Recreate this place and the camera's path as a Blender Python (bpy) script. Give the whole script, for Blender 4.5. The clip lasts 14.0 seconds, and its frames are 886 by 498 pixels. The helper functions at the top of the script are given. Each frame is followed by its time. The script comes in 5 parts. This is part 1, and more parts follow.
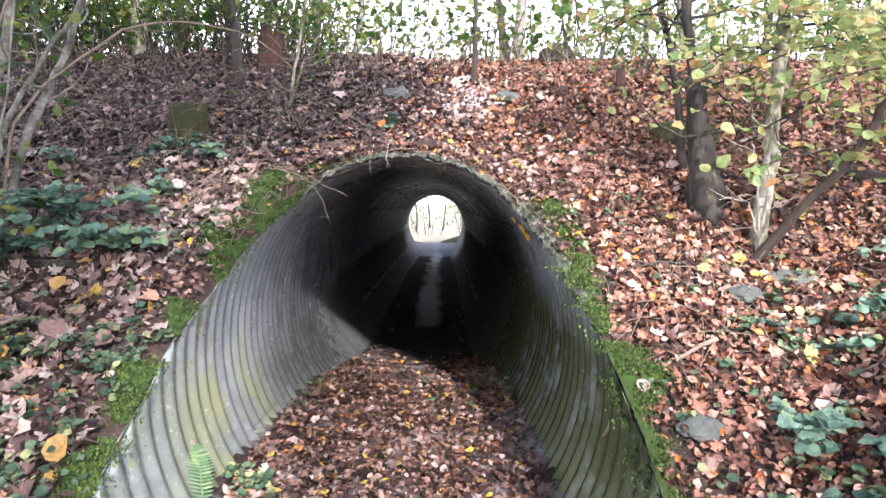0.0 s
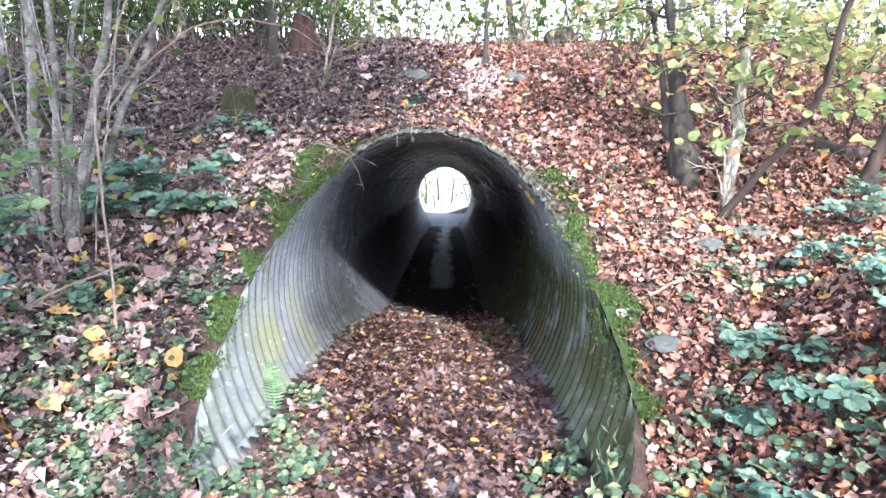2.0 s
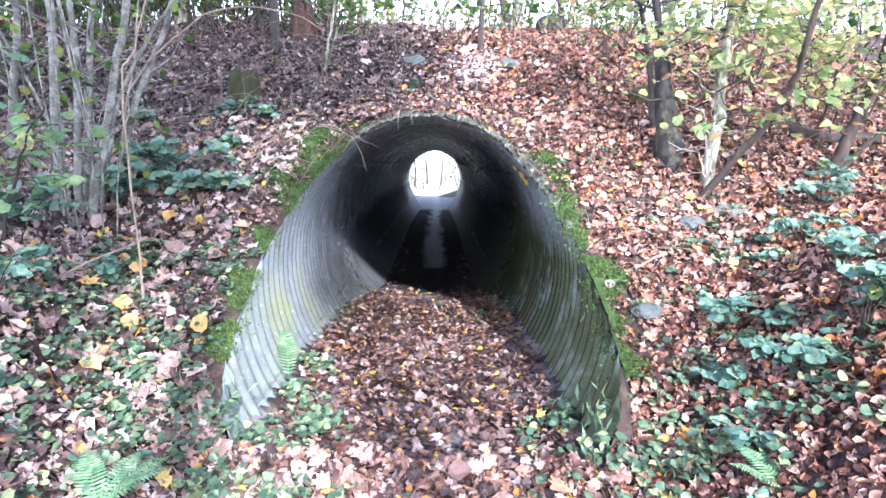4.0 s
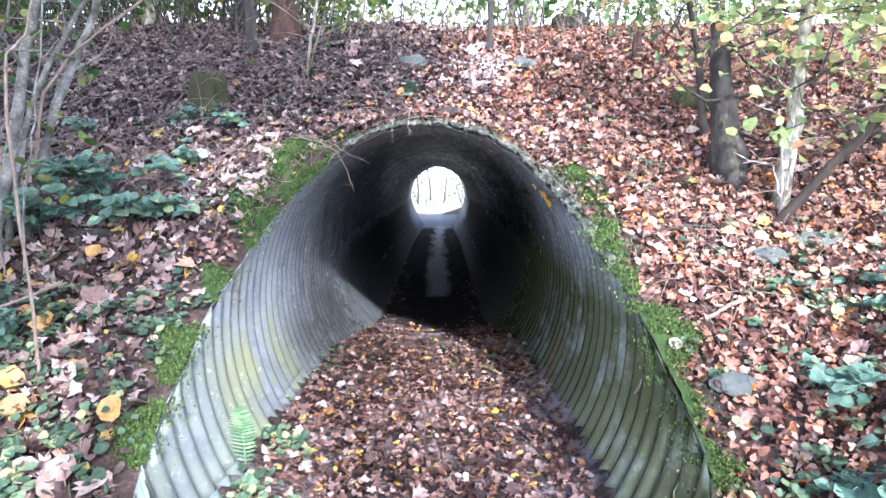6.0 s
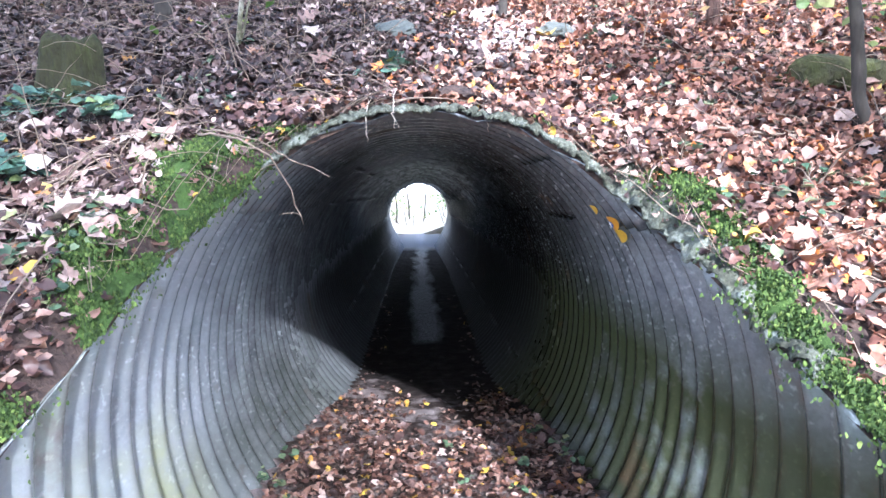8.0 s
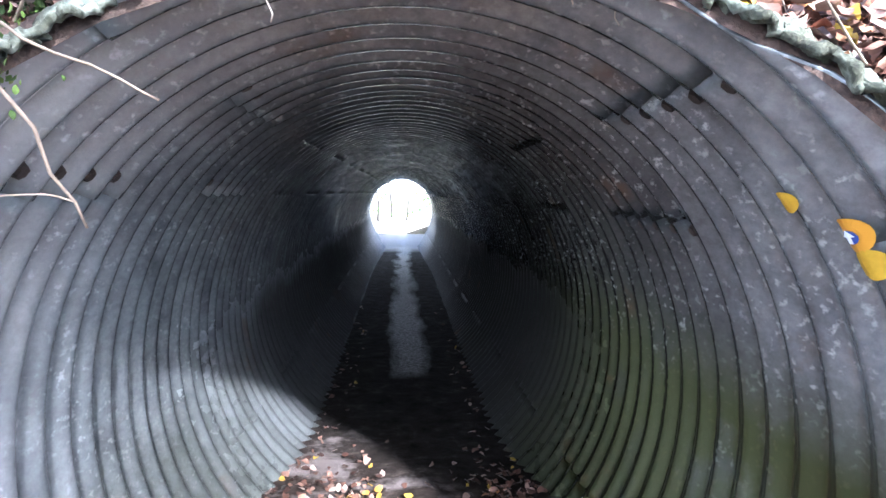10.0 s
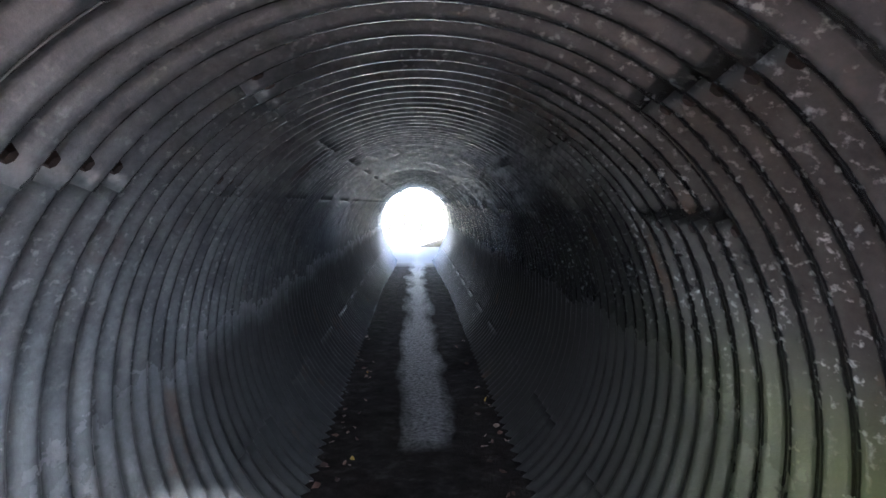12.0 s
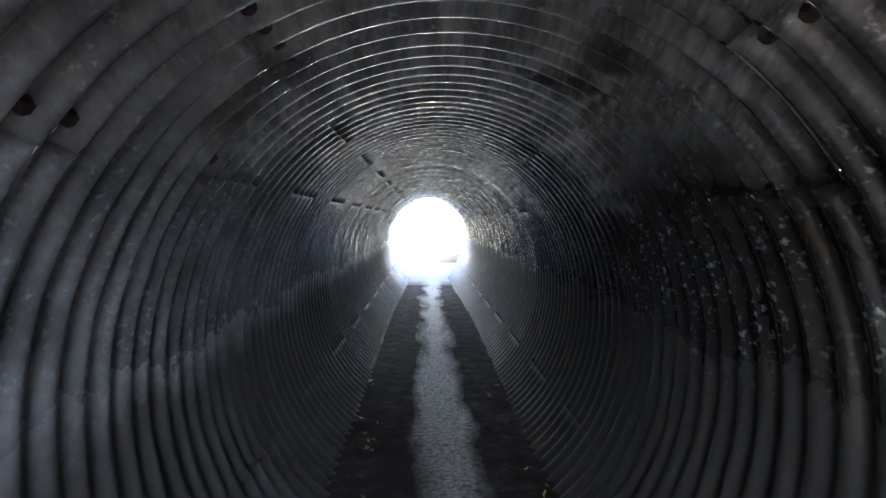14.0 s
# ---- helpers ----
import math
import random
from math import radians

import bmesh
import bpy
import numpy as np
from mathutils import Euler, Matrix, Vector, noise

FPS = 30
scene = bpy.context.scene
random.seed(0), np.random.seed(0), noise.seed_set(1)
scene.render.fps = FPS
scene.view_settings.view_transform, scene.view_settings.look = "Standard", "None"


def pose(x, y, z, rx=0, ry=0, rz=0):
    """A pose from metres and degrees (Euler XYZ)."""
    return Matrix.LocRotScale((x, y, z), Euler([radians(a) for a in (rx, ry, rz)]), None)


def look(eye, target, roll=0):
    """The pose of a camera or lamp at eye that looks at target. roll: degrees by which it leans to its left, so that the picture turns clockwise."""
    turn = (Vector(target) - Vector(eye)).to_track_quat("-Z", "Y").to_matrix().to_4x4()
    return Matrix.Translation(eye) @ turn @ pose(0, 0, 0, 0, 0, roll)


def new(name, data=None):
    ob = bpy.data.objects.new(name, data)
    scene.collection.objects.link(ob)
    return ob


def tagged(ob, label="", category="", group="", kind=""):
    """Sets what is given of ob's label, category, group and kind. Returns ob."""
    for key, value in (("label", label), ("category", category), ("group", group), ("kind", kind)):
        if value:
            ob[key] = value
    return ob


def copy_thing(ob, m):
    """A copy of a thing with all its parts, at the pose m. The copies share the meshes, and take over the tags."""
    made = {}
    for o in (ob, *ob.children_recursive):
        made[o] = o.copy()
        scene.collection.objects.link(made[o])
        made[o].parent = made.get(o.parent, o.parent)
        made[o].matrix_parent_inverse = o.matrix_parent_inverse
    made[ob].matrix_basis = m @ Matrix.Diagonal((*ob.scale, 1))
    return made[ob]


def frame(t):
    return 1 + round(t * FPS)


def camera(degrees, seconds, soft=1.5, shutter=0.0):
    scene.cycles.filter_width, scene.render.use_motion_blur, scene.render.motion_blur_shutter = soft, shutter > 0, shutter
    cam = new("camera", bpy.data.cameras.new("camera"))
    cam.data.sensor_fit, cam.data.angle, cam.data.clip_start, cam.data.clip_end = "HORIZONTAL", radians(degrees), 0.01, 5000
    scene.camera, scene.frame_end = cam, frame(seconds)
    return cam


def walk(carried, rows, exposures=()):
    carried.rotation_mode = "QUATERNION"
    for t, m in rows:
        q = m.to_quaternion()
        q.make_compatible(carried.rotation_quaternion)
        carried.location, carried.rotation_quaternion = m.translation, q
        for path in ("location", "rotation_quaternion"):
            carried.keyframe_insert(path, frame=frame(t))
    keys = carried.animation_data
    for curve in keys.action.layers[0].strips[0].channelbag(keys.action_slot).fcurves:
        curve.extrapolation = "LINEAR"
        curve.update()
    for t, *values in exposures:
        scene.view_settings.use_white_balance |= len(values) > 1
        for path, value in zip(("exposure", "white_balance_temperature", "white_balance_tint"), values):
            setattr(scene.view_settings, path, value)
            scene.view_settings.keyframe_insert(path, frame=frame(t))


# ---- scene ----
cam = camera(71.19, 14.0)

PATH = [
    (0.00, (0.297, -4.629, 1.728), (0.302, 0.358, 1.365), 0.56),
    (0.50, (0.166, -4.804, 1.702), (0.177, 0.172, 1.217), -0.81),
    (1.00, (0.180, -4.984, 1.708), (0.280, -0.004, 1.277), 0.26),
    (1.50, (0.227, -5.203, 1.713), (0.147, -0.238, 1.122), 1.25),
    (2.00, (0.213, -5.438, 1.698), (0.159, -0.472, 1.116), 0.28),
    (2.50, (0.151, -5.681, 1.684), (0.183, -0.725, 1.018), -0.49),
    (2.70, (0.191, -5.732, 1.680), (0.190, -0.771, 1.051), 0.61),
    (3.75, (0.134, -5.753, 1.677), (0.171, -0.800, 0.991), 0.54),
    (4.80, (0.078, -5.637, 1.675), (0.152, -0.693, 0.931), 0.48),
    (5.00, (0.125, -5.517, 1.677), (0.174, -0.572, 0.940), 0.19),
    (5.50, (0.168, -5.131, 1.699), (0.179, -0.191, 0.925), 0.34),
    (6.00, (0.115, -4.683, 1.687), (0.132, 0.283, 1.106), 0.01),
    (6.50, (0.073, -4.254, 1.712), (0.215, 0.701, 1.057), -0.33),
    (7.00, (0.066, -3.766, 1.703), (0.055, 1.217, 1.287), 0.82),
    (7.50, (0.029, -3.316, 1.714), (0.062, 1.680, 1.519), -0.93),
    (8.00, (-0.022, -2.827, 1.700), (0.173, 2.149, 1.251), -0.85),
    (8.50, (0.003, -2.386, 1.688), (-0.050, 2.602, 1.352), 0.62),
    (9.00, (-0.024, -1.933, 1.638), (0.197, 3.044, 1.219), -0.48),
    (9.20, (-0.032, -1.766, 1.650), (0.333, 3.198, 1.176), -0.95),
    (10.25, (-0.002, -0.913, 1.617), (0.303, 4.058, 1.172), 0.55),
    (11.30, (0.029, -0.147, 1.583), (0.272, 4.830, 1.167), 2.06),
    (11.50, (0.026, 0.024, 1.587), (0.247, 5.001, 1.156), 1.67),
    (12.00, (-0.033, 0.505, 1.583), (0.201, 5.486, 1.218), 0.41),
    (12.50, (-0.014, 0.942, 1.575), (0.111, 5.938, 1.426), -0.97),
    (13.00, (-0.016, 1.436, 1.517), (-0.093, 6.428, 1.249), -0.47),
    (13.50, (-0.088, 1.877, 1.488), (0.078, 6.864, 1.183), -2.25),
    (14.00, (-0.080, 2.357, 1.455), (0.058, 7.349, 1.217), -0.31),
]
EXPOSURES = [(0.0, 1.72, 5900, 18), (1.0, 2.02, 5700, 18), (1.5, 2.08, 5600, 18), (2.5, 2.17, 5300, 17), (5.0, 2.25, 5150, 17), (6.0, 2.17, 5200, 17), (7.5, 2.25, 5150, 16), (9.0, 2.68, 5050, 13), (11.4, 3.92, 5400, 15), (12.5, 4.15, 5350, 15), (14.0, 4.65, 5600, 14)]
walk(cam, [(t, look(eye, target, roll)) for t, eye, target, roll in PATH], EXPOSURES)

# ---- light ----
SUN_WAY = Vector((-0.285, 1.0, -0.58)).normalized()
world = bpy.data.worlds.new("woodland_sky")
scene.world = world
world.use_nodes = True
wn = world.node_tree.nodes
sky = wn.new("ShaderNodeTexSky")
sky.sky_type = "NISHITA"
sky.sun_disc = False
sky.sun_elevation = radians(28.3)
sky.sun_rotation = radians(164)
sky.air_density, sky.dust_density, sky.ozone_density = 0.9, 4.0, 1.0
wn["Background"].inputs["Strength"].default_value = 0.15
world.node_tree.links.new(sky.outputs["Color"], wn["Background"].inputs["Color"])
# far off, all round, the low sky is a bank of bright white haze
haze = bpy.data.materials.new("bright_autumn_haze")
haze.use_nodes = True
hn = haze.node_tree.nodes
glow = hn.new("ShaderNodeEmission")
glow.inputs["Color"].default_value, glow.inputs["Strength"].default_value = (0.97, 0.985, 1.0, 1), 1.4
haze.node_tree.links.new(glow.outputs[0], hn["Material Output"].inputs["Surface"])
ring = [(380 * math.sin(k * math.pi / 48), 380 * math.cos(k * math.pi / 48)) for k in range(96)]
bank = bpy.data.meshes.new("backdrop")
bank.from_pydata([(x, y + 10, z) for z in (-40, 165) for x, y in ring], [], [(k, (k + 1) % 96, 96 + (k + 1) % 96, 96 + k) for k in range(96)])
bank.materials.append(haze)
tagged(new("backdrop", bank), "bright white haze low in the autumn sky", "sky", kind="structure")
sun = new("sun", bpy.data.lights.new("sun", "SUN"))
sun.data.energy, sun.data.angle, sun.data.color = 3.0, radians(2.5), (1.0, 0.93, 0.83)
sun.matrix_world = look((6, -24, 16), Vector((6, -24, 16)) + SUN_WAY)

# ---- materials ----


def material(name):
    m = bpy.data.materials.new(name)
    m.use_nodes = True
    return m, m.node_tree.nodes, m.node_tree.links, m.node_tree.nodes["Principled BSDF"]


def put(n, link, kind, **inputs):
    node = n.new(kind)
    for key, value in inputs.items():
        socket = node.inputs[key.replace("_", " ")]
        if isinstance(value, bpy.types.NodeSocket):
            link.new(value, socket)
        else:
            socket.default_value = value
    return node


def ramp(n, link, fac, stops):
    r = n.new("ShaderNodeValToRGB")
    while len(r.color_ramp.elements) < len(stops):
        r.color_ramp.elements.new(0.5)
    for e, (p, c) in zip(r.color_ramp.elements, stops):
        e.position, e.color = p, (*c, 1) if len(c) == 3 else c
    link.new(fac, r.inputs["Fac"])
    return r.outputs["Color"]


def mix(n, link, fac, a, b, mode="MIX"):
    m = n.new("ShaderNodeMix")
    m.data_type, m.blend_type = "RGBA", mode
    for socket, value in ((m.inputs[0], fac), (m.inputs[6], a), (m.inputs[7], b)):
        if isinstance(value, bpy.types.NodeSocket):
            link.new(value, socket)
        else:
            socket.default_value = value if isinstance(value, float) else (*value, 1)
    return m.outputs[2]


def grain(n, link, scale, detail=5.0, rough=0.6, where=None, distort=0.0):
    node = put(n, link, "ShaderNodeTexNoise", Scale=scale, Detail=detail, Roughness=rough, Distortion=distort)
    link.new(where or n.new("ShaderNodeNewGeometry").outputs["Position"], node.inputs["Vector"])
    return node.outputs["Fac"]


def maths(n, link, op, a, b=0.0, clamp=False):
    m = n.new("ShaderNodeMath")
    m.operation, m.use_clamp = op, clamp
    for socket, value in zip(m.inputs, (a, b)):
        if isinstance(value, bpy.types.NodeSocket):
            link.new(value, socket)
        else:
            socket.default_value = value
    return m.outputs[0]


def bump(n, link, bsdf, height, strength, distance):
    b = put(n, link, "ShaderNodeBump", Strength=strength, Distance=distance, Height=height)
    link.new(b.outputs["Normal"], bsdf.inputs["Normal"])


def rough_material(name, stops, scale=6.0, fine=60.0, roughness=0.85, relief=0.01, strength=0.6, stretch=1.0):
    """A plain matt surface with blotches, fine grain and relief."""
    m, n, link, p = material(name)
    along = put(n, link, "ShaderNodeVectorMath", Vector=n.new("ShaderNodeNewGeometry").outputs["Position"])
    along.operation = "MULTIPLY"
    along.inputs[1].default_value = (1.0, 1.0, stretch)
    big, small = grain(n, link, scale, where=along.outputs["Vector"]), grain(n, link, fine, 4.0, 0.65, along.outputs["Vector"])
    fac = maths(n, link, "ADD", maths(n, link, "MULTIPLY", big, 0.65), maths(n, link, "MULTIPLY", small, 0.35))
    link.new(ramp(n, link, fac, stops), p.inputs["Base Color"])
    p.inputs["Roughness"].default_value = roughness
    bump(n, link, p, fac, strength, relief)
    return m


def leaf_material(name, stops, roughness=0.55, through_light=0.0, single=False):
    """Leaves that differ one from the next, with blotches; a share of the light passes through them."""
    m, n, link, p = material(name)
    if single:
        pick = n.new("ShaderNodeObjectInfo").outputs["Random"]
    else:
        pick = n.new("ShaderNodeNewGeometry").outputs["Random Per Island"]
    colour = ramp(n, link, pick, stops)
    spots = ramp(n, link, grain(n, link, 45.0, 4.0), [(0.3, (0.55, 0.5, 0.48)), (0.6, (1.1, 1.1, 1.1))])
    colour = mix(n, link, 0.75, colour, spots, "MULTIPLY")
    link.new(colour, p.inputs["Base Color"])
    p.inputs["Roughness"].default_value = roughness
    bump(n, link, p, grain(n, link, 90.0, 3.0), 0.35, 0.004)
    if through_light:
        t = put(n, link, "ShaderNodeBsdfTranslucent", Color=colour)
        s = put(n, link, "ShaderNodeMixShader", Fac=through_light)
        link.new(p.outputs[0], s.inputs[1])
        link.new(t.outputs[0], s.inputs[2])
        link.new(s.outputs[0], n["Material Output"].inputs["Surface"])
    return m




def soil():
    """Dark leaf mould, turning to pale dry grass beyond the far end."""
    m, n, link, p = material("leaf_mould_soil")
    fac = maths(n, link, "ADD", maths(n, link, "MULTIPLY", grain(n, link, 8.0), 0.6), maths(n, link, "MULTIPLY", grain(n, link, 55.0, 4.0), 0.4))
    dark = ramp(n, link, fac, [(0.34, (0.016, 0.010, 0.008)), (0.5, (0.05, 0.031, 0.023)), (0.66, (0.13, 0.082, 0.062))])
    y = put(n, link, "ShaderNodeSeparateXYZ", Vector=n.new("ShaderNodeNewGeometry").outputs["Position"]).outputs[1]
    straw = ramp(n, link, fac, [(0.35, (0.27, 0.27, 0.16)), (0.5, (0.40, 0.37, 0.27)), (0.65, (0.55, 0.50, 0.42))])
    link.new(mix(n, link, maths(n, link, "MULTIPLY", maths(n, link, "SUBTRACT", y, 19.9), 1.5, True), dark, straw), p.inputs["Base Color"])
    p.inputs["Roughness"].default_value = 0.9
    bump(n, link, p, fac, 0.8, 0.03)
    return m


SOIL = soil()
BARK_DARK = rough_material("dark_bark", [(0.3, (0.018, 0.015, 0.012)), (0.55, (0.055, 0.046, 0.037)), (0.75, (0.13, 0.115, 0.095))], 9.0, 55.0, 0.9, 0.012, 0.8, stretch=0.22)
BARK_GREY = rough_material("grey_hazel_bark", [(0.34, (0.06, 0.055, 0.045)), (0.48, (0.16, 0.15, 0.12)), (0.58, (0.31, 0.29, 0.25)), (0.72, (0.50, 0.48, 0.43))], 7.0, 45.0, 0.8, 0.008, 0.6)
BARK_MOSSY = rough_material("mossy_pale_bark", [(0.36, (0.05, 0.055, 0.025)), (0.46, (0.15, 0.14, 0.08)), (0.55, (0.38, 0.36, 0.28)), (0.68, (0.66, 0.64, 0.57))], 7.0, 40.0, 0.85, 0.012, 0.8, stretch=0.4)
ROTTEN = rough_material("rotten_red_wood", [(0.3, (0.025, 0.014, 0.010)), (0.55, (0.075, 0.038, 0.027)), (0.75, (0.15, 0.085, 0.06))], 9.0, 40.0, 0.9, 0.05, 1.0, stretch=0.22)
STUMP_MOSS = rough_material("mossy_stump_wood", [(0.3, (0.02, 0.017, 0.010)), (0.5, (0.05, 0.05, 0.016)), (0.7, (0.09, 0.105, 0.026))], 6.0, 60.0, 0.95, 0.05, 1.0, stretch=0.4)
TWIG = rough_material("dry_twig", [(0.3, (0.12, 0.085, 0.06)), (0.6, (0.30, 0.23, 0.17)), (0.8, (0.45, 0.37, 0.29))], 12.0, 80.0, 0.8, 0.004)
ROOT = rough_material("pale_root", [(0.3, (0.25, 0.21, 0.17)), (0.7, (0.5, 0.45, 0.38))], 15.0, 80.0, 0.8, 0.004)
STONE = rough_material("grey_green_stone", [(0.3, (0.06, 0.066, 0.06)), (0.55, (0.11, 0.12, 0.105)), (0.75, (0.19, 0.20, 0.18))], 6.0, 60.0, 0.85, 0.01)
COLLAR = rough_material("lichen_covered_mortar", [(0.36, (0.020, 0.020, 0.013)), (0.47, (0.055, 0.058, 0.038)), (0.56, (0.14, 0.15, 0.115)), (0.72, (0.32, 0.335, 0.29))], 9.0, 70.0, 0.9, 0.02, 0.8)
BARK_PATCHY = rough_material("dark_bark_with_pale_lichen", [(0.36, (0.014, 0.011, 0.010)), (0.52, (0.042, 0.036, 0.029)), (0.60, (0.10, 0.095, 0.06)), (0.66, (0.34, 0.33, 0.28)), (0.76, (0.56, 0.55, 0.50))], 6.0, 38.0, 0.85, 0.02, 0.9, stretch=0.45)
LEAN_BARK = rough_material("peeling_dark_bark", [(0.3, (0.022, 0.016, 0.013)), (0.55, (0.06, 0.043, 0.032)), (0.8, (0.17, 0.135, 0.10))], 10.0, 60.0, 0.85, 0.01, 0.8, stretch=0.22)

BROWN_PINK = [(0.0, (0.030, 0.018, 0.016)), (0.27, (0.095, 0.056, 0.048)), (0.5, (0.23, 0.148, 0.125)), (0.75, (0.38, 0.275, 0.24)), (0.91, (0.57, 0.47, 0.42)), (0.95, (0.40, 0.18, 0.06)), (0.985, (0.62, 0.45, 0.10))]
BROWN_RED = [(0.0, (0.036, 0.016, 0.012)), (0.28, (0.13, 0.052, 0.034)), (0.52, (0.29, 0.130, 0.082)), (0.76, (0.43, 0.225, 0.145)), (0.93, (0.58, 0.41, 0.33)), (0.97, (0.58, 0.21, 0.045))]
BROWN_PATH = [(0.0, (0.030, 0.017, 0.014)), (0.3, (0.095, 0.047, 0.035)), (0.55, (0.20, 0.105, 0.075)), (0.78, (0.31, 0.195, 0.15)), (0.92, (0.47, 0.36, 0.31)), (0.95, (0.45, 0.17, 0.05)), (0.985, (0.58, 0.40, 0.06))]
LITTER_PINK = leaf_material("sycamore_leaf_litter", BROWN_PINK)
LITTER_RED = leaf_material("beech_leaf_litter", BROWN_RED, 0.45)
LITTER_DARK = leaf_material("shade_toned_wet_leaf_mould", [(0.0, (0.016, 0.011, 0.009)), (0.4, (0.050, 0.031, 0.026)), (0.7, (0.115, 0.072, 0.062)), (0.9, (0.22, 0.155, 0.135)), (0.985, (0.42, 0.33, 0.29))], 0.5)
LITTER_PALE = leaf_material("pale_sun_patch_leaf", [(0.0, (0.30, 0.22, 0.19)), (0.3, (0.52, 0.43, 0.39)), (0.7, (0.64, 0.56, 0.52)), (1.0, (0.70, 0.64, 0.60))], 0.6)
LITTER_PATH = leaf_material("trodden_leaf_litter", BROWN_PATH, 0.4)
LEAF_BIG = leaf_material("single_fallen_leaf", [(0.0, (0.22, 0.13, 0.10)), (0.35, (0.36, 0.24, 0.195)), (0.65, (0.54, 0.43, 0.38)), (0.80, (0.44, 0.22, 0.09)), (0.90, (0.58, 0.43, 0.10)), (0.93, (0.50, 0.42, 0.36))], single=True)
BRAMBLE = leaf_material("bramble_leaf", [(0.0, (0.085, 0.160, 0.112)), (0.4, (0.150, 0.255, 0.180)), (0.75, (0.225, 0.345, 0.245)), (0.93, (0.290, 0.380, 0.150)), (1.0, (0.480, 0.480, 0.150))], 0.33, 0.2)
IVY = leaf_material("ground_ivy_leaf", [(0.0, (0.055, 0.098, 0.056)), (0.4, (0.098, 0.165, 0.092)), (0.7, (0.155, 0.225, 0.125)), (0.9, (0.29, 0.33, 0.16)), (1.0, (0.50, 0.51, 0.24))], 0.38, 0.2)
AUTUMN = leaf_material("turning_hazel_leaf", [(0.0, (0.20, 0.33, 0.12)), (0.3, (0.38, 0.47, 0.18)), (0.55, (0.58, 0.60, 0.26)), (0.78, (0.72, 0.65, 0.30)), (0.9, (0.62, 0.38, 0.15)), (1.0, (0.52, 0.27, 0.19))], 0.42, 0.6)
CANOPY = leaf_material("woodland_leaf", [(0.0, (0.045, 0.11, 0.025)), (0.4, (0.10, 0.19, 0.04)), (0.75, (0.22, 0.28, 0.06)), (1.0, (0.40, 0.36, 0.09))], 0.5, 0.45)
SPRAY = leaf_material("pale_green_spray_leaf", [(0.0, (0.17, 0.30, 0.13)), (0.5, (0.30, 0.44, 0.20)), (0.85, (0.46, 0.56, 0.26)), (1.0, (0.62, 0.58, 0.20))], 0.4, 0.45)
FERN = leaf_material("fern_frond", [(0.0, (0.11, 0.21, 0.10)), (0.6, (0.19, 0.32, 0.16)), (1.0, (0.31, 0.42, 0.22))], 0.5, 0.25)
MOSS = leaf_material("moss_tuft", [(0.0, (0.022, 0.044, 0.009)), (0.5, (0.056, 0.100, 0.018)), (0.85, (0.10, 0.155, 0.028)), (1.0, (0.15, 0.195, 0.045))], 0.9)
MOSS_BED = rough_material("moss_bed", [(0.3, (0.018, 0.035, 0.006)), (0.55, (0.045, 0.085, 0.013)), (0.75, (0.085, 0.135, 0.022))], 9.0, 130.0, 0.95, 0.02, 0.9)


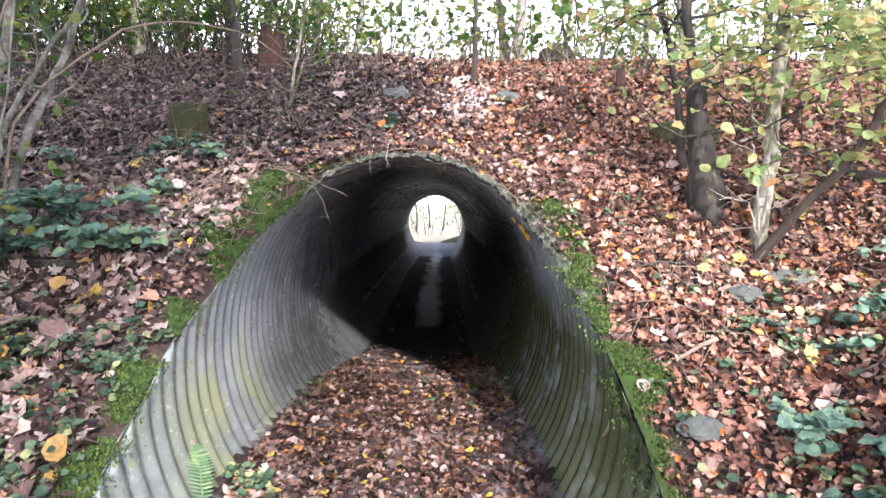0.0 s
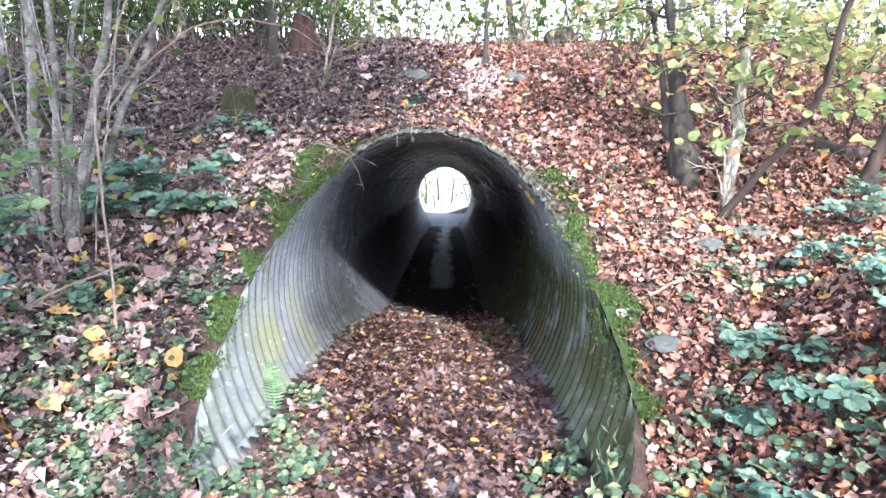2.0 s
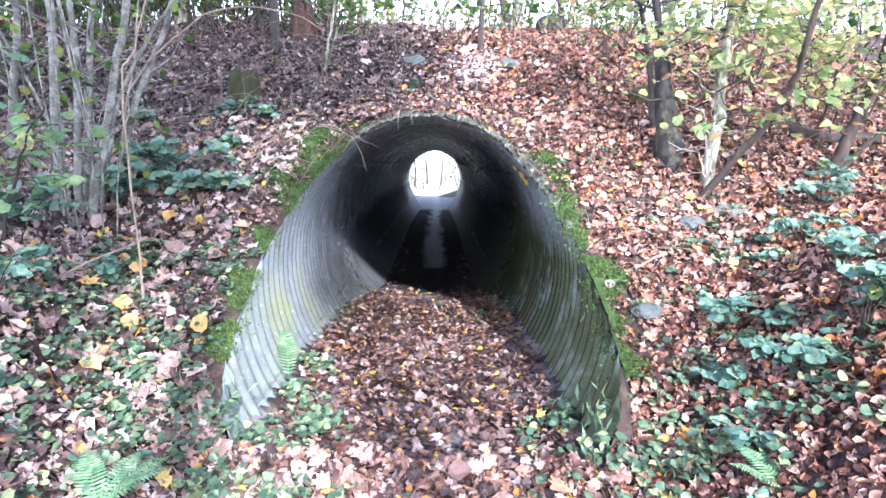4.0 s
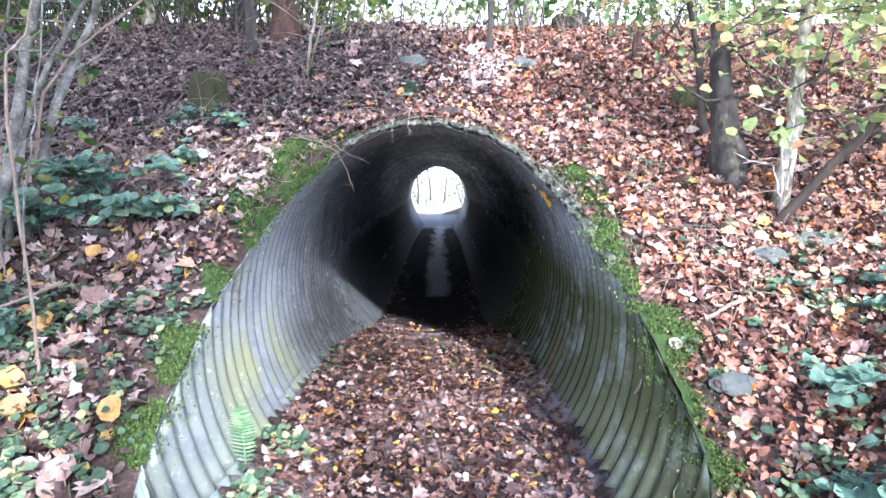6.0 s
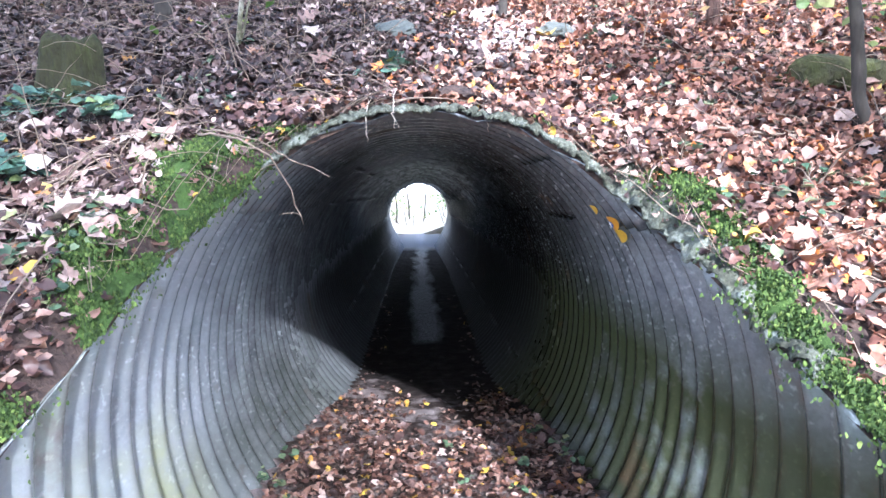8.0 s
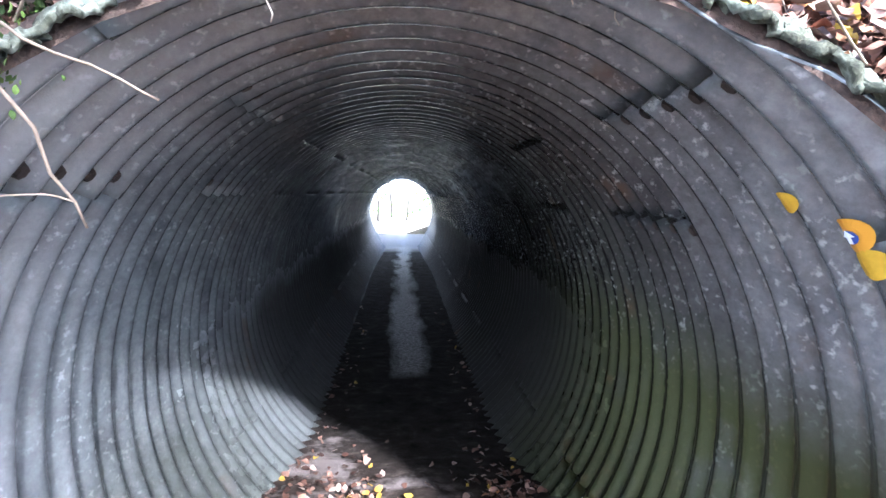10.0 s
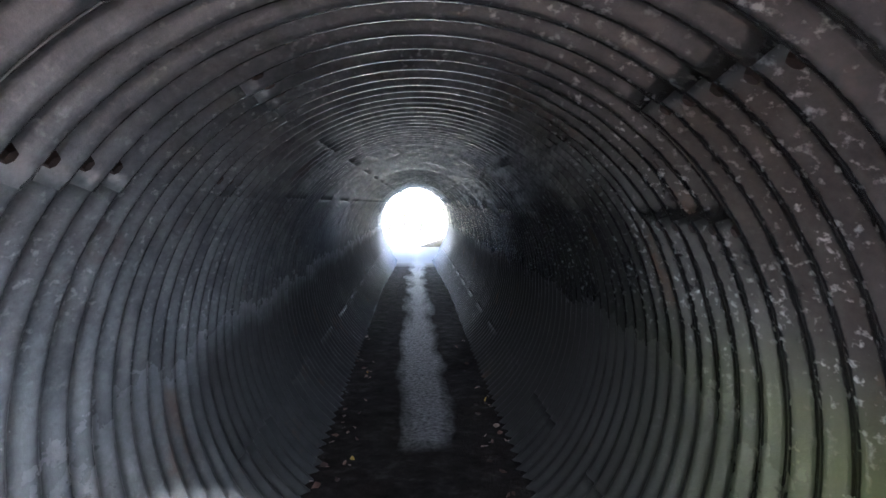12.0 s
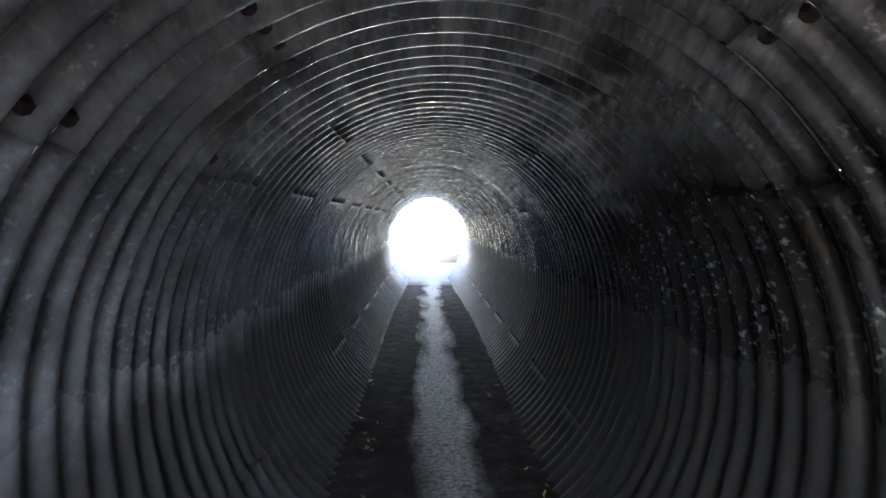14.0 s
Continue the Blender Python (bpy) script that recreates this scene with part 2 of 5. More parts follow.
def pipe_steel():
    """Weathered galvanised plate: zinc blotches, lime spots, algae, a little rust."""
    m, n, link, p = material("weathered_galvanised_steel")
    where = n.new("ShaderNodeNewGeometry").outputs["Position"]
    part = put(n, link, "ShaderNodeSeparateXYZ", Vector=where)
    x, y, z = part.outputs
    zinc = ramp(n, link, grain(n, link, 4.0, 6.0), [(0.3, (0.20, 0.213, 0.228)), (0.5, (0.345, 0.37, 0.39)), (0.72, (0.50, 0.53, 0.55))])
    fine = ramp(n, link, grain(n, link, 35.0, 5.0, 0.7), [(0.3, (0.62, 0.62, 0.62)), (0.65, (1.1, 1.1, 1.1))])
    colour = mix(n, link, 0.8, zinc, fine, "MULTIPLY")
    # shade painted on past the mouth; mud-stained to a tide line deep inside
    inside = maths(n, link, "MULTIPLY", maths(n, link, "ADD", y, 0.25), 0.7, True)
    # this painted shade is heavier towards the right wall and the crown
    shade_mask = maths(n, link, "ADD", maths(n, link, "MULTIPLY", x, 0.5), maths(n, link, "MULTIPLY", maths(n, link, "SUBTRACT", z, 0.2), 0.25))
    shade_mask = maths(n, link, "ADD", shade_mask, maths(n, link, "MULTIPLY", grain(n, link, 1.9, 5.0), 0.6), True)
    inside = maths(n, link, "MULTIPLY", inside, shade_mask)
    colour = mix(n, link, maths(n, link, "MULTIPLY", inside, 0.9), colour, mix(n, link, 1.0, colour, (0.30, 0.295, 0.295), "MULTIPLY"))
    # the wall right of the path: brown film of dirt, deepened by painted shade
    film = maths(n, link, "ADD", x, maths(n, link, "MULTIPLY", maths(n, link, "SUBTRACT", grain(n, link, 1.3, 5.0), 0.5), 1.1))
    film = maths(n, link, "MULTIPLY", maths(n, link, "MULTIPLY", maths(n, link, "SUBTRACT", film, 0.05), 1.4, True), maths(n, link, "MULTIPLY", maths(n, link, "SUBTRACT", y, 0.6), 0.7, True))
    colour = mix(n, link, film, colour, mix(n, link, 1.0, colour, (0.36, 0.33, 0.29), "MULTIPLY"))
    flecks = ramp(n, link, grain(n, link, 36.0, 3.0, 0.55), [(0.57, (0, 0, 0)), (0.70, (1, 1, 1))])
    clusters = ramp(n, link, grain(n, link, 3.3, 4.0), [(0.38, (0.06, 0.06, 0.06)), (0.60, (1, 1, 1))])
    lime = maths(n, link, "MULTIPLY", maths(n, link, "MULTIPLY", flecks, clusters), 0.42)
    colour = mix(n, link, lime, colour, (0.66, 0.69, 0.69))
    # light painted on: zinc made paler on the left wall near the mouth
    lit_left = maths(n, link, "MULTIPLY", maths(n, link, "MULTIPLY", maths(n, link, "SUBTRACT", -0.25, x), 2.0, True), maths(n, link, "MULTIPLY", maths(n, link, "SUBTRACT", 1.3, y), 0.8, True))
    lit_left = maths(n, link, "MULTIPLY", lit_left, ramp(n, link, grain(n, link, 2.1, 4.0), [(0.30, (0.25, 0.25, 0.25)), (0.55, (1, 1, 1))]))
    colour = mix(n, link, maths(n, link, "MULTIPLY", lit_left, 0.55), colour, (0.60, 0.64, 0.66))
    # algae grows in a belt on the damp lower half near the daylight
    belt = maths(n, link, "MULTIPLY", maths(n, link, "SUBTRACT", maths(n, link, "ADD", 1.0, maths(n, link, "MULTIPLY", x, 0.22)), z), 2.6, True)
    near = maths(n, link, "MULTIPLY", maths(n, link, "SUBTRACT", 4.4, y), 0.45, True)
    green = maths(n, link, "MULTIPLY", maths(n, link, "MULTIPLY", belt, near), ramp(n, link, grain(n, link, 2.6, 5.0), [(0.28, (0.2, 0.2, 0.2)), (0.48, (1, 1, 1))]))
    side = maths(n, link, "ADD", maths(n, link, "MULTIPLY", x, 0.24), 0.72, True)
    colour = mix(n, link, maths(n, link, "MULTIPLY", green, side), colour, (0.056, 0.064, 0.024))
    # lime whitens the crown deeper in; its pale streaks also paint far-end reflections
    across = put(n, link, "ShaderNodeVectorMath", Vector=where)
    across.operation = "MULTIPLY"
    across.inputs[1].default_value = (9.0, 0.8, 3.0)
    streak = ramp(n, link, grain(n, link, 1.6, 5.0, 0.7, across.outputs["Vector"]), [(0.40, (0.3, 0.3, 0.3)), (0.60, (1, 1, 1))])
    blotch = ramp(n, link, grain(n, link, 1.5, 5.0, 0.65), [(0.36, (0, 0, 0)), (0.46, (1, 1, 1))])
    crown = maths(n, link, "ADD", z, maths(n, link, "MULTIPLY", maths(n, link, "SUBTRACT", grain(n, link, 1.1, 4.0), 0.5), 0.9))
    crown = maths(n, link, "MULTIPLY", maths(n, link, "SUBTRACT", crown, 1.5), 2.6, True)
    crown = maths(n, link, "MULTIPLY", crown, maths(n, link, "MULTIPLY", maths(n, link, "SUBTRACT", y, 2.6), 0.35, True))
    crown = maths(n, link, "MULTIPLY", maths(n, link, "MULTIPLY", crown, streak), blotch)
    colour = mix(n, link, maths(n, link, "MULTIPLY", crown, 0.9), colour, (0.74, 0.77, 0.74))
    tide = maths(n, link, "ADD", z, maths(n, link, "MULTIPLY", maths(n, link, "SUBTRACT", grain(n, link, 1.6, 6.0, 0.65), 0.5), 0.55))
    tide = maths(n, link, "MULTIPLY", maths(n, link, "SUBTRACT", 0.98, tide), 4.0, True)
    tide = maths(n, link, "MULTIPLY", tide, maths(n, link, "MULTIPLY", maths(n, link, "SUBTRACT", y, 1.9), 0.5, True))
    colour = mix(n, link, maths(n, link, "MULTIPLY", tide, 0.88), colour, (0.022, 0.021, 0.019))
    # pale lichen on the outer lip
    lip = maths(n, link, "MULTIPLY", maths(n, link, "SUBTRACT", -0.35, y), 1.6, True)
    pale = maths(n, link, "MULTIPLY", lip, ramp(n, link, grain(n, link, 3.2, 5.0), [(0.36, (0, 0, 0)), (0.62, (1, 1, 1))]))
    pale = maths(n, link, "MULTIPLY", pale, maths(n, link, "SUBTRACT", 0.45, maths(n, link, "MULTIPLY", x, 0.30)))
    colour = mix(n, link, pale, colour, (0.37, 0.41, 0.33))
    stain = maths(n, link, "MULTIPLY", maths(n, link, "SUBTRACT", -0.55, x), 4.0, True)
    stain = maths(n, link, "MULTIPLY", stain, maths(n, link, "MULTIPLY", maths(n, link, "SUBTRACT", 0.95, z), 3.0, True))
    stain = maths(n, link, "MULTIPLY", stain, maths(n, link, "MULTIPLY", maths(n, link, "SUBTRACT", 0.9, maths(n, link, "ABSOLUTE", maths(n, link, "ADD", y, 0.7))), 2.0, True))
    stain = maths(n, link, "MULTIPLY", stain, ramp(n, link, grain(n, link, 2.6, 4.0), [(0.42, (0, 0, 0)), (0.58, (1, 1, 1))]))
    colour = mix(n, link, maths(n, link, "MULTIPLY", stain, 0.75), colour, (0.44, 0.46, 0.24))
    rust = ramp(n, link, grain(n, link, 1.7, 6.0, 0.65), [(0.61, (0, 0, 0)), (0.72, (1, 1, 1))])
    colour = mix(n, link, maths(n, link, "MULTIPLY", rust, 0.6), colour, (0.16, 0.085, 0.04))
    link.new(colour, p.inputs["Base Color"])
    clean = maths(n, link, "SUBTRACT", 1.0, maths(n, link, "MAXIMUM", tide, maths(n, link, "MAXIMUM", lime, maths(n, link, "MULTIPLY", crown, 0.5))))
    link.new(maths(n, link, "MULTIPLY", clean, 0.55), p.inputs["Metallic"])
    gloss = ramp(n, link, grain(n, link, 12.0, 4.0), [(0.3, (0.13, 0.13, 0.13)), (0.7, (0.27, 0.27, 0.27))])
    link.new(maths(n, link, "ADD", gloss, maths(n, link, "MULTIPLY", tide, 0.27)), p.inputs["Roughness"])
    bump(n, link, p, grain(n, link, 60.0, 4.0, 0.7), 0.25, 0.004)
    return m


def tunnel_mud():
    """Dark trodden mud, with a wetter, paler trickle down the middle deep in the pipe."""
    m, n, link, p = material("wet_tunnel_mud")
    where = n.new("ShaderNodeNewGeometry").outputs["Position"]
    x, y, z = put(n, link, "ShaderNodeSeparateXYZ", Vector=where).outputs
    mud = ramp(n, link, grain(n, link, 7.0, 6.0, 0.7), [(0.3, (0.013, 0.011, 0.010)), (0.55, (0.036, 0.030, 0.027)), (0.75, (0.09, 0.078, 0.072))])
    slow = put(n, link, "ShaderNodeVectorMath", Vector=where)
    slow.operation = "MULTIPLY"
    slow.inputs[1].default_value = (1.0, 0.22, 1.0)
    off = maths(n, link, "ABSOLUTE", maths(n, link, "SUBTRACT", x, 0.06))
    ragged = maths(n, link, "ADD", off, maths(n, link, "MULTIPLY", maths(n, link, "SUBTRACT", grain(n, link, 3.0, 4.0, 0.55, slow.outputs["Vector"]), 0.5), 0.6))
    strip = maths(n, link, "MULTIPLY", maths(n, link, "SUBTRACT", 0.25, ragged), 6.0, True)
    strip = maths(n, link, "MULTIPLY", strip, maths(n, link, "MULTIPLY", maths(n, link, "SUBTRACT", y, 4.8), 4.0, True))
    # pale dust, with the sunlit patch's slanting edge painted into its mask
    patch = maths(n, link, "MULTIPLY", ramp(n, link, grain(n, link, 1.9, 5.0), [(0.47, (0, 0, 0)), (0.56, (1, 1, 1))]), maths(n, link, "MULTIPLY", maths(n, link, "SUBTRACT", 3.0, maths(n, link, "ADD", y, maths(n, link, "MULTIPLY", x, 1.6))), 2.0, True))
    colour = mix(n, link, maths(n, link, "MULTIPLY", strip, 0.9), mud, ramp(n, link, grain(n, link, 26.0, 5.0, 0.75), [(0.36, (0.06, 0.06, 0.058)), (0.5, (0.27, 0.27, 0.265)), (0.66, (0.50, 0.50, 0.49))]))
    # dry mud brightened as painted sunlight up to a similar slant
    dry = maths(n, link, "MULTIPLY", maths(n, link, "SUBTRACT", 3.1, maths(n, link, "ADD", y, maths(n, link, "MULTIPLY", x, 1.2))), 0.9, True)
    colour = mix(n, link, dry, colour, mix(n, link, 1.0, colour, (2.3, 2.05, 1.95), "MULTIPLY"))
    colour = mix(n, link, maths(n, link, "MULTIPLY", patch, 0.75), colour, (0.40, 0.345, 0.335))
    # dry grassy path outside the far end; just inside, the paleness paints daylight
    colour = mix(n, link, maths(n, link, "MULTIPLY", maths(n, link, "SUBTRACT", y, 18.3), 0.6, True), colour, (0.42, 0.39, 0.33))
    link.new(colour, p.inputs["Base Color"])
    wet = maths(n, link, "SUBTRACT", 0.92, maths(n, link, "MULTIPLY", strip, 0.30))
    link.new(maths(n, link, "ADD", maths(n, link, "MULTIPLY", strip, 0.35), 0.1), p.inputs["Specular IOR Level"])
    link.new(wet, p.inputs["Roughness"])
    bump(n, link, p, grain(n, link, 22.0, 7.0, 0.75), 1.0, 0.05)
    return m


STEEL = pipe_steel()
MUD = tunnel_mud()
BOLT_RUST = rough_material("dark_rusted_bolt", [(0.3, (0.012, 0.009, 0.008)), (0.6, (0.035, 0.022, 0.016)), (0.8, (0.09, 0.05, 0.03))], 30.0, 120.0, 0.9, 0.003)
YELLOW = rough_material("yellow_marker_paint", [(0.3, (0.42, 0.24, 0.012)), (0.7, (0.62, 0.37, 0.02))], 20.0, 90.0, 0.6, 0.002)
WHITE_INK, BLUE_INK, ORANGE = (rough_material(k, [(0.3, c), (0.7, c)], 20.0, 90.0, 0.5, 0.001) for k, c in (("white_print", (0.75, 0.77, 0.8)), ("blue_print", (0.03, 0.06, 0.25)), ("orange_print", (0.60, 0.27, 0.02))))

# ---- shape tools ----
RNG = np.random.default_rng(7)


def mesh_of(name, verts, faces, mat, smooth=False):
    me = bpy.data.meshes.new(name)
    me.from_pydata([tuple(map(float, v)) for v in verts], [], [tuple(map(int, f)) for f in faces])
    me.materials.append(mat)
    if smooth:
        me.polygons.foreach_set("use_smooth", np.ones(len(me.polygons), bool))
    me.update()
    return me


def part(name, verts, faces, mat, parent=None, label="", smooth=False):
    ob = new(name, mesh_of(name, verts, faces, mat, smooth))
    ob.parent = parent
    return tagged(ob, label)


class Shape:
    """Vertices and faces gathered for one mesh."""

    def __init__(self):
        self.v, self.f = [], []

    def add(self, verts, faces):
        k = len(self.v)
        self.v.extend(verts)
        self.f.extend(tuple(i + k for i in f) for f in faces)

    def tube(self, points, radii, sides=8, wobble=0.12, cap=True):
        pts = [Vector(p) for p in points]
        rings, up = [], Vector((0.3, 0.9, 0.1))
        verts, faces = [], []
        for i, p in enumerate(pts):
            way = (pts[min(i + 1, len(pts) - 1)] - pts[max(i - 1, 0)]).normalized()
            a = way.cross(up)
            a = a.normalized() if a.length > 1e-3 else way.orthogonal().normalized()
            b = way.cross(a).normalized()
            up = -b if i == 0 else up
            for s in range(sides):
                ang = 2 * math.pi * s / sides
                r = radii[i] * (1 + wobble * (noise.noise(p * 7 + Vector((math.cos(ang), math.sin(ang), 0)) * 1.3)))
                verts.append(p + (a * math.cos(ang) + b * math.sin(ang)) * r)
        for i in range(len(pts) - 1):
            for s in range(sides):
                t = (s + 1) % sides
                faces.append((i * sides + s, i * sides + t, (i + 1) * sides + t, (i + 1) * sides + s))
        if cap:
            faces.append(tuple(range(sides))[::-1])
            faces.append(tuple((len(pts) - 1) * sides + s for s in range(sides)))
        self.add(verts, faces)


def bent(points, steps=5, jitter=0.0):
    """A smooth line through the points, slightly crooked."""
    pts = [Vector(p) for p in points]
    out = []
    for i in range(len(pts) - 1):
        a, b, c, d = pts[max(i - 1, 0)], pts[i], pts[i + 1], pts[min(i + 2, len(pts) - 1)]
        for k in range(steps):
            t = k / steps
            q = 0.5 * ((2 * b) + (c - a) * t + (2 * a - 5 * b + 4 * c - d) * t * t + (3 * b - a - 3 * c + d) * t ** 3)
            if jitter and (i or k):
                q = q + Vector(RNG.normal(0, jitter, 3))
            out.append(q)
    return out + [pts[-1]]


def taper(n, r0, r1):
    return [r0 + (r1 - r0) * (i / max(n - 1, 1)) ** 0.8 for i in range(n)]


def outline(kind):
    """A leaf's outline as a fan round its middle; the stalk is at the origin and the tip at (0, 1)."""
    if kind == "maple":
        pts = [(0, 0), (0.20, 0.06), (0.44, 0.03), (0.36, 0.20), (0.58, 0.42), (0.36, 0.44), (0.42, 0.72), (0.20, 0.62), (0, 1), (-0.20, 0.62), (-0.42, 0.72), (-0.36, 0.44), (-0.58, 0.42), (-0.36, 0.20), (-0.44, 0.03), (-0.20, 0.06)]
        mid = (0, 0.38)
    elif kind == "beech":
        pts = [(0, 0), (0.22, 0.18), (0.32, 0.45), (0.20, 0.78), (0, 1), (-0.20, 0.78), (-0.32, 0.45), (-0.22, 0.18)]
        mid = (0, 0.45)
    elif kind == "round":
        pts = [(0, 0), (0.30, 0.10), (0.44, 0.45), (0.26, 0.80), (0, 1), (-0.26, 0.80), (-0.44, 0.45), (-0.30, 0.10)]
        mid = (0, 0.45)
    else:
        pts = [(0, 0), (0.07, 0.5), (0, 1), (-0.07, 0.5)]
        mid = (0, 0.5)
    v = np.array([mid] + pts, float)
    k = len(pts)
    return v, [(0, 1 + i, 1 + (i + 1) % k) for i in range(k)]


def leaves(kind, places, normals, sizes, tilt, curl, spin=None):
    """Many leaves in one go: vertices and faces of leaves lying at the places, tilted off their normals at random."""
    flat, tris = outline(kind)
    n, k = len(places), len(flat)
    nrm = normals + RNG.normal(0, tilt, (n, 3))
    nrm /= np.linalg.norm(nrm, axis=1)[:, None]
    ref = RNG.normal(0, 1, (n, 3)) if spin is None else spin
    u = ref - (ref * nrm).sum(1)[:, None] * nrm
    u /= np.linalg.norm(u, axis=1)[:, None]
    w = np.cross(u, nrm)
    c = RNG.normal(0, curl, (n, 1))
    fold = np.abs(RNG.normal(0, curl, (n, 1)))
    lx, ly = flat[None, :, 0], flat[None, :, 1] - 0.4
    lz = c * (ly ** 2) * 1.6 + fold * np.abs(lx) * 1.2 + RNG.normal(0, 0.085 * (curl > 0.15), (n, k))
    s = sizes[:, None, None]
    v = places[:, None, :] + s * (lx[..., None] * w[:, None, :] + ly[..., None] * u[:, None, :] + lz[..., None] * nrm[:, None, :])
    f = (np.array(tris)[None] + (np.arange(n) * k)[:, None, None]).reshape(-1, 3)
    return v.reshape(-1, 3), f


def mesh_fast(name, v, f, mat):
    me = bpy.data.meshes.new(name)
    me.vertices.add(len(v))
    me.vertices.foreach_set("co", np.ascontiguousarray(v, np.float32).ravel())
    me.loops.add(f.size)
    me.loops.foreach_set("vertex_index", np.ascontiguousarray(f, np.int32).ravel())
    me.polygons.add(len(f))
    me.polygons.foreach_set("loop_start", np.arange(0, f.size, f.shape[1], dtype=np.int32))
    me.materials.append(mat)
    me.update(calc_edges=True)
    return me


# ---- the lie of the land ----
# the pipe is a little taller than wide: half-width, half-height, height of its middle
R, RZ, ZC, PIPE_END, PITCH = 1.14, 1.27, 0.814, 19.96, 0.1485
RIM_ANGLE = (0, 9.5, 17.1, 26.5, 35.9, 44.4, 51.9, 56.6, 62.1, 68.6, 76.9, 85.9, 93.1, 100.1, 111.1, 129.9, 180)
RIM_LEFT = (0.13, 0.11, 0.03, 0.02, -0.03, -0.10, -0.26, -0.42, -0.62, -0.76, -1.13, -1.50, -1.78, -2.10, -2.52, -2.75, -2.75)
RIM_RIGHT = (0.13, 0.11, 0.02, -0.05, -0.12, -0.16, -0.33, -0.45, -0.70, -0.90, -1.30, -1.75, -2.15, -2.45, -2.72, -2.80, -2.80)


def rim(angle):
    """How far out the pipe's cut end reaches at that angle (degrees from the crown, right positive)."""
    return np.interp(np.abs(angle), RIM_ANGLE, RIM_LEFT) if angle < 0 else np.interp(angle, RIM_ANGLE, RIM_RIGHT)


def gap(y, side):
    """Half the width of the open cut at y, on the left (-1) or right (1)."""
    lips = RIM_LEFT if side < 0 else RIM_RIGHT
    if y > PIPE_END / 2:
        y = PIPE_END - y
    if y >= lips[0] or y <= lips[-2]:
        return 0.0
    return R * math.sin(radians(gap_angle(y, side)))


def gap_angle(y, side):
    """The angle at which the pipe's rim stands at y."""
    lips = RIM_LEFT if side < 0 else RIM_RIGHT
    y = min(y, PIPE_END - y)
    return float(np.interp(-y, [-v for v in lips[:-1]], RIM_ANGLE[:-1]))


def smax(a, b, k=0.12):
    return 0.5 * (a + b + np.sqrt((a - b) ** 2 + k * k))


def waves(x, y, size, seed):
    """Soft, irregular swells."""
    out = 0
    for i in range(6):
        a, p = (seed * 1.7 + i * 2.4) % 6.283, (seed * 3.1 + i * 1.9) % 6.283
        s = (1 + 0.37 * i) / size
        out = out + np.sin((x * np.cos(a) + y * np.sin(a)) * s * 6.283 + p + 0.8 * np.sin((y * np.cos(a) - x * np.sin(a)) * s * 3.1 + p)) / (1 + 0.4 * i)
    return out / 3.5


def land(x, y):
    """The height of the ground at (x, y): a path, a cutting's sides, the embankment across it."""
    x, y = np.asarray(x, float), np.asarray(y, float)
    yy = np.minimum(y, PIPE_END - y)
    bank = 1.93 + np.where(y > 10, 0.80, 0.63) * yy
    bank = 3.42 - smax(3.42 - bank, 0, 0.25)
    side = np.where(x < 0, 0.78, 0.72) * (np.abs(x) - 1.0)
    side = 1.5 - smax(1.5 - side, 0, 0.3)
    z = smax(smax(bank, side, 0.15), 0, 0.1) - 0.03
    away = np.clip((np.abs(x) - 0.7) / 0.8, 0, 1) + np.clip((yy - 0.4) / 0.8, 0, 1)
    z = z + np.clip(away, 0, 1) * (0.05 * waves(x, y, 1.7, 1) + 0.025 * waves(x, y, 0.55, 2))
    z = z + 0.10 * np.clip((yy - 1.6) / 0.7, 0, 1) * waves(x, y, 2.3, 12) * (y < 10)
    over = ZC + RZ / R * np.sqrt(np.maximum(R ** 2 - x * x, 0)) + 0.045
    z = np.where((np.abs(x) < R) & (yy > -1.5), np.maximum(z, over), z)
    return z


def land_normal(x, y):
    e = 0.06
    nx, ny = (land(x - e, y) - land(x + e, y)) / (2 * e), (land(x, y - e) - land(x, y + e)) / (2 * e)
    nrm = np.stack([nx, ny, np.ones_like(nx)], -1)
    return nrm / np.linalg.norm(nrm, axis=-1)[..., None]


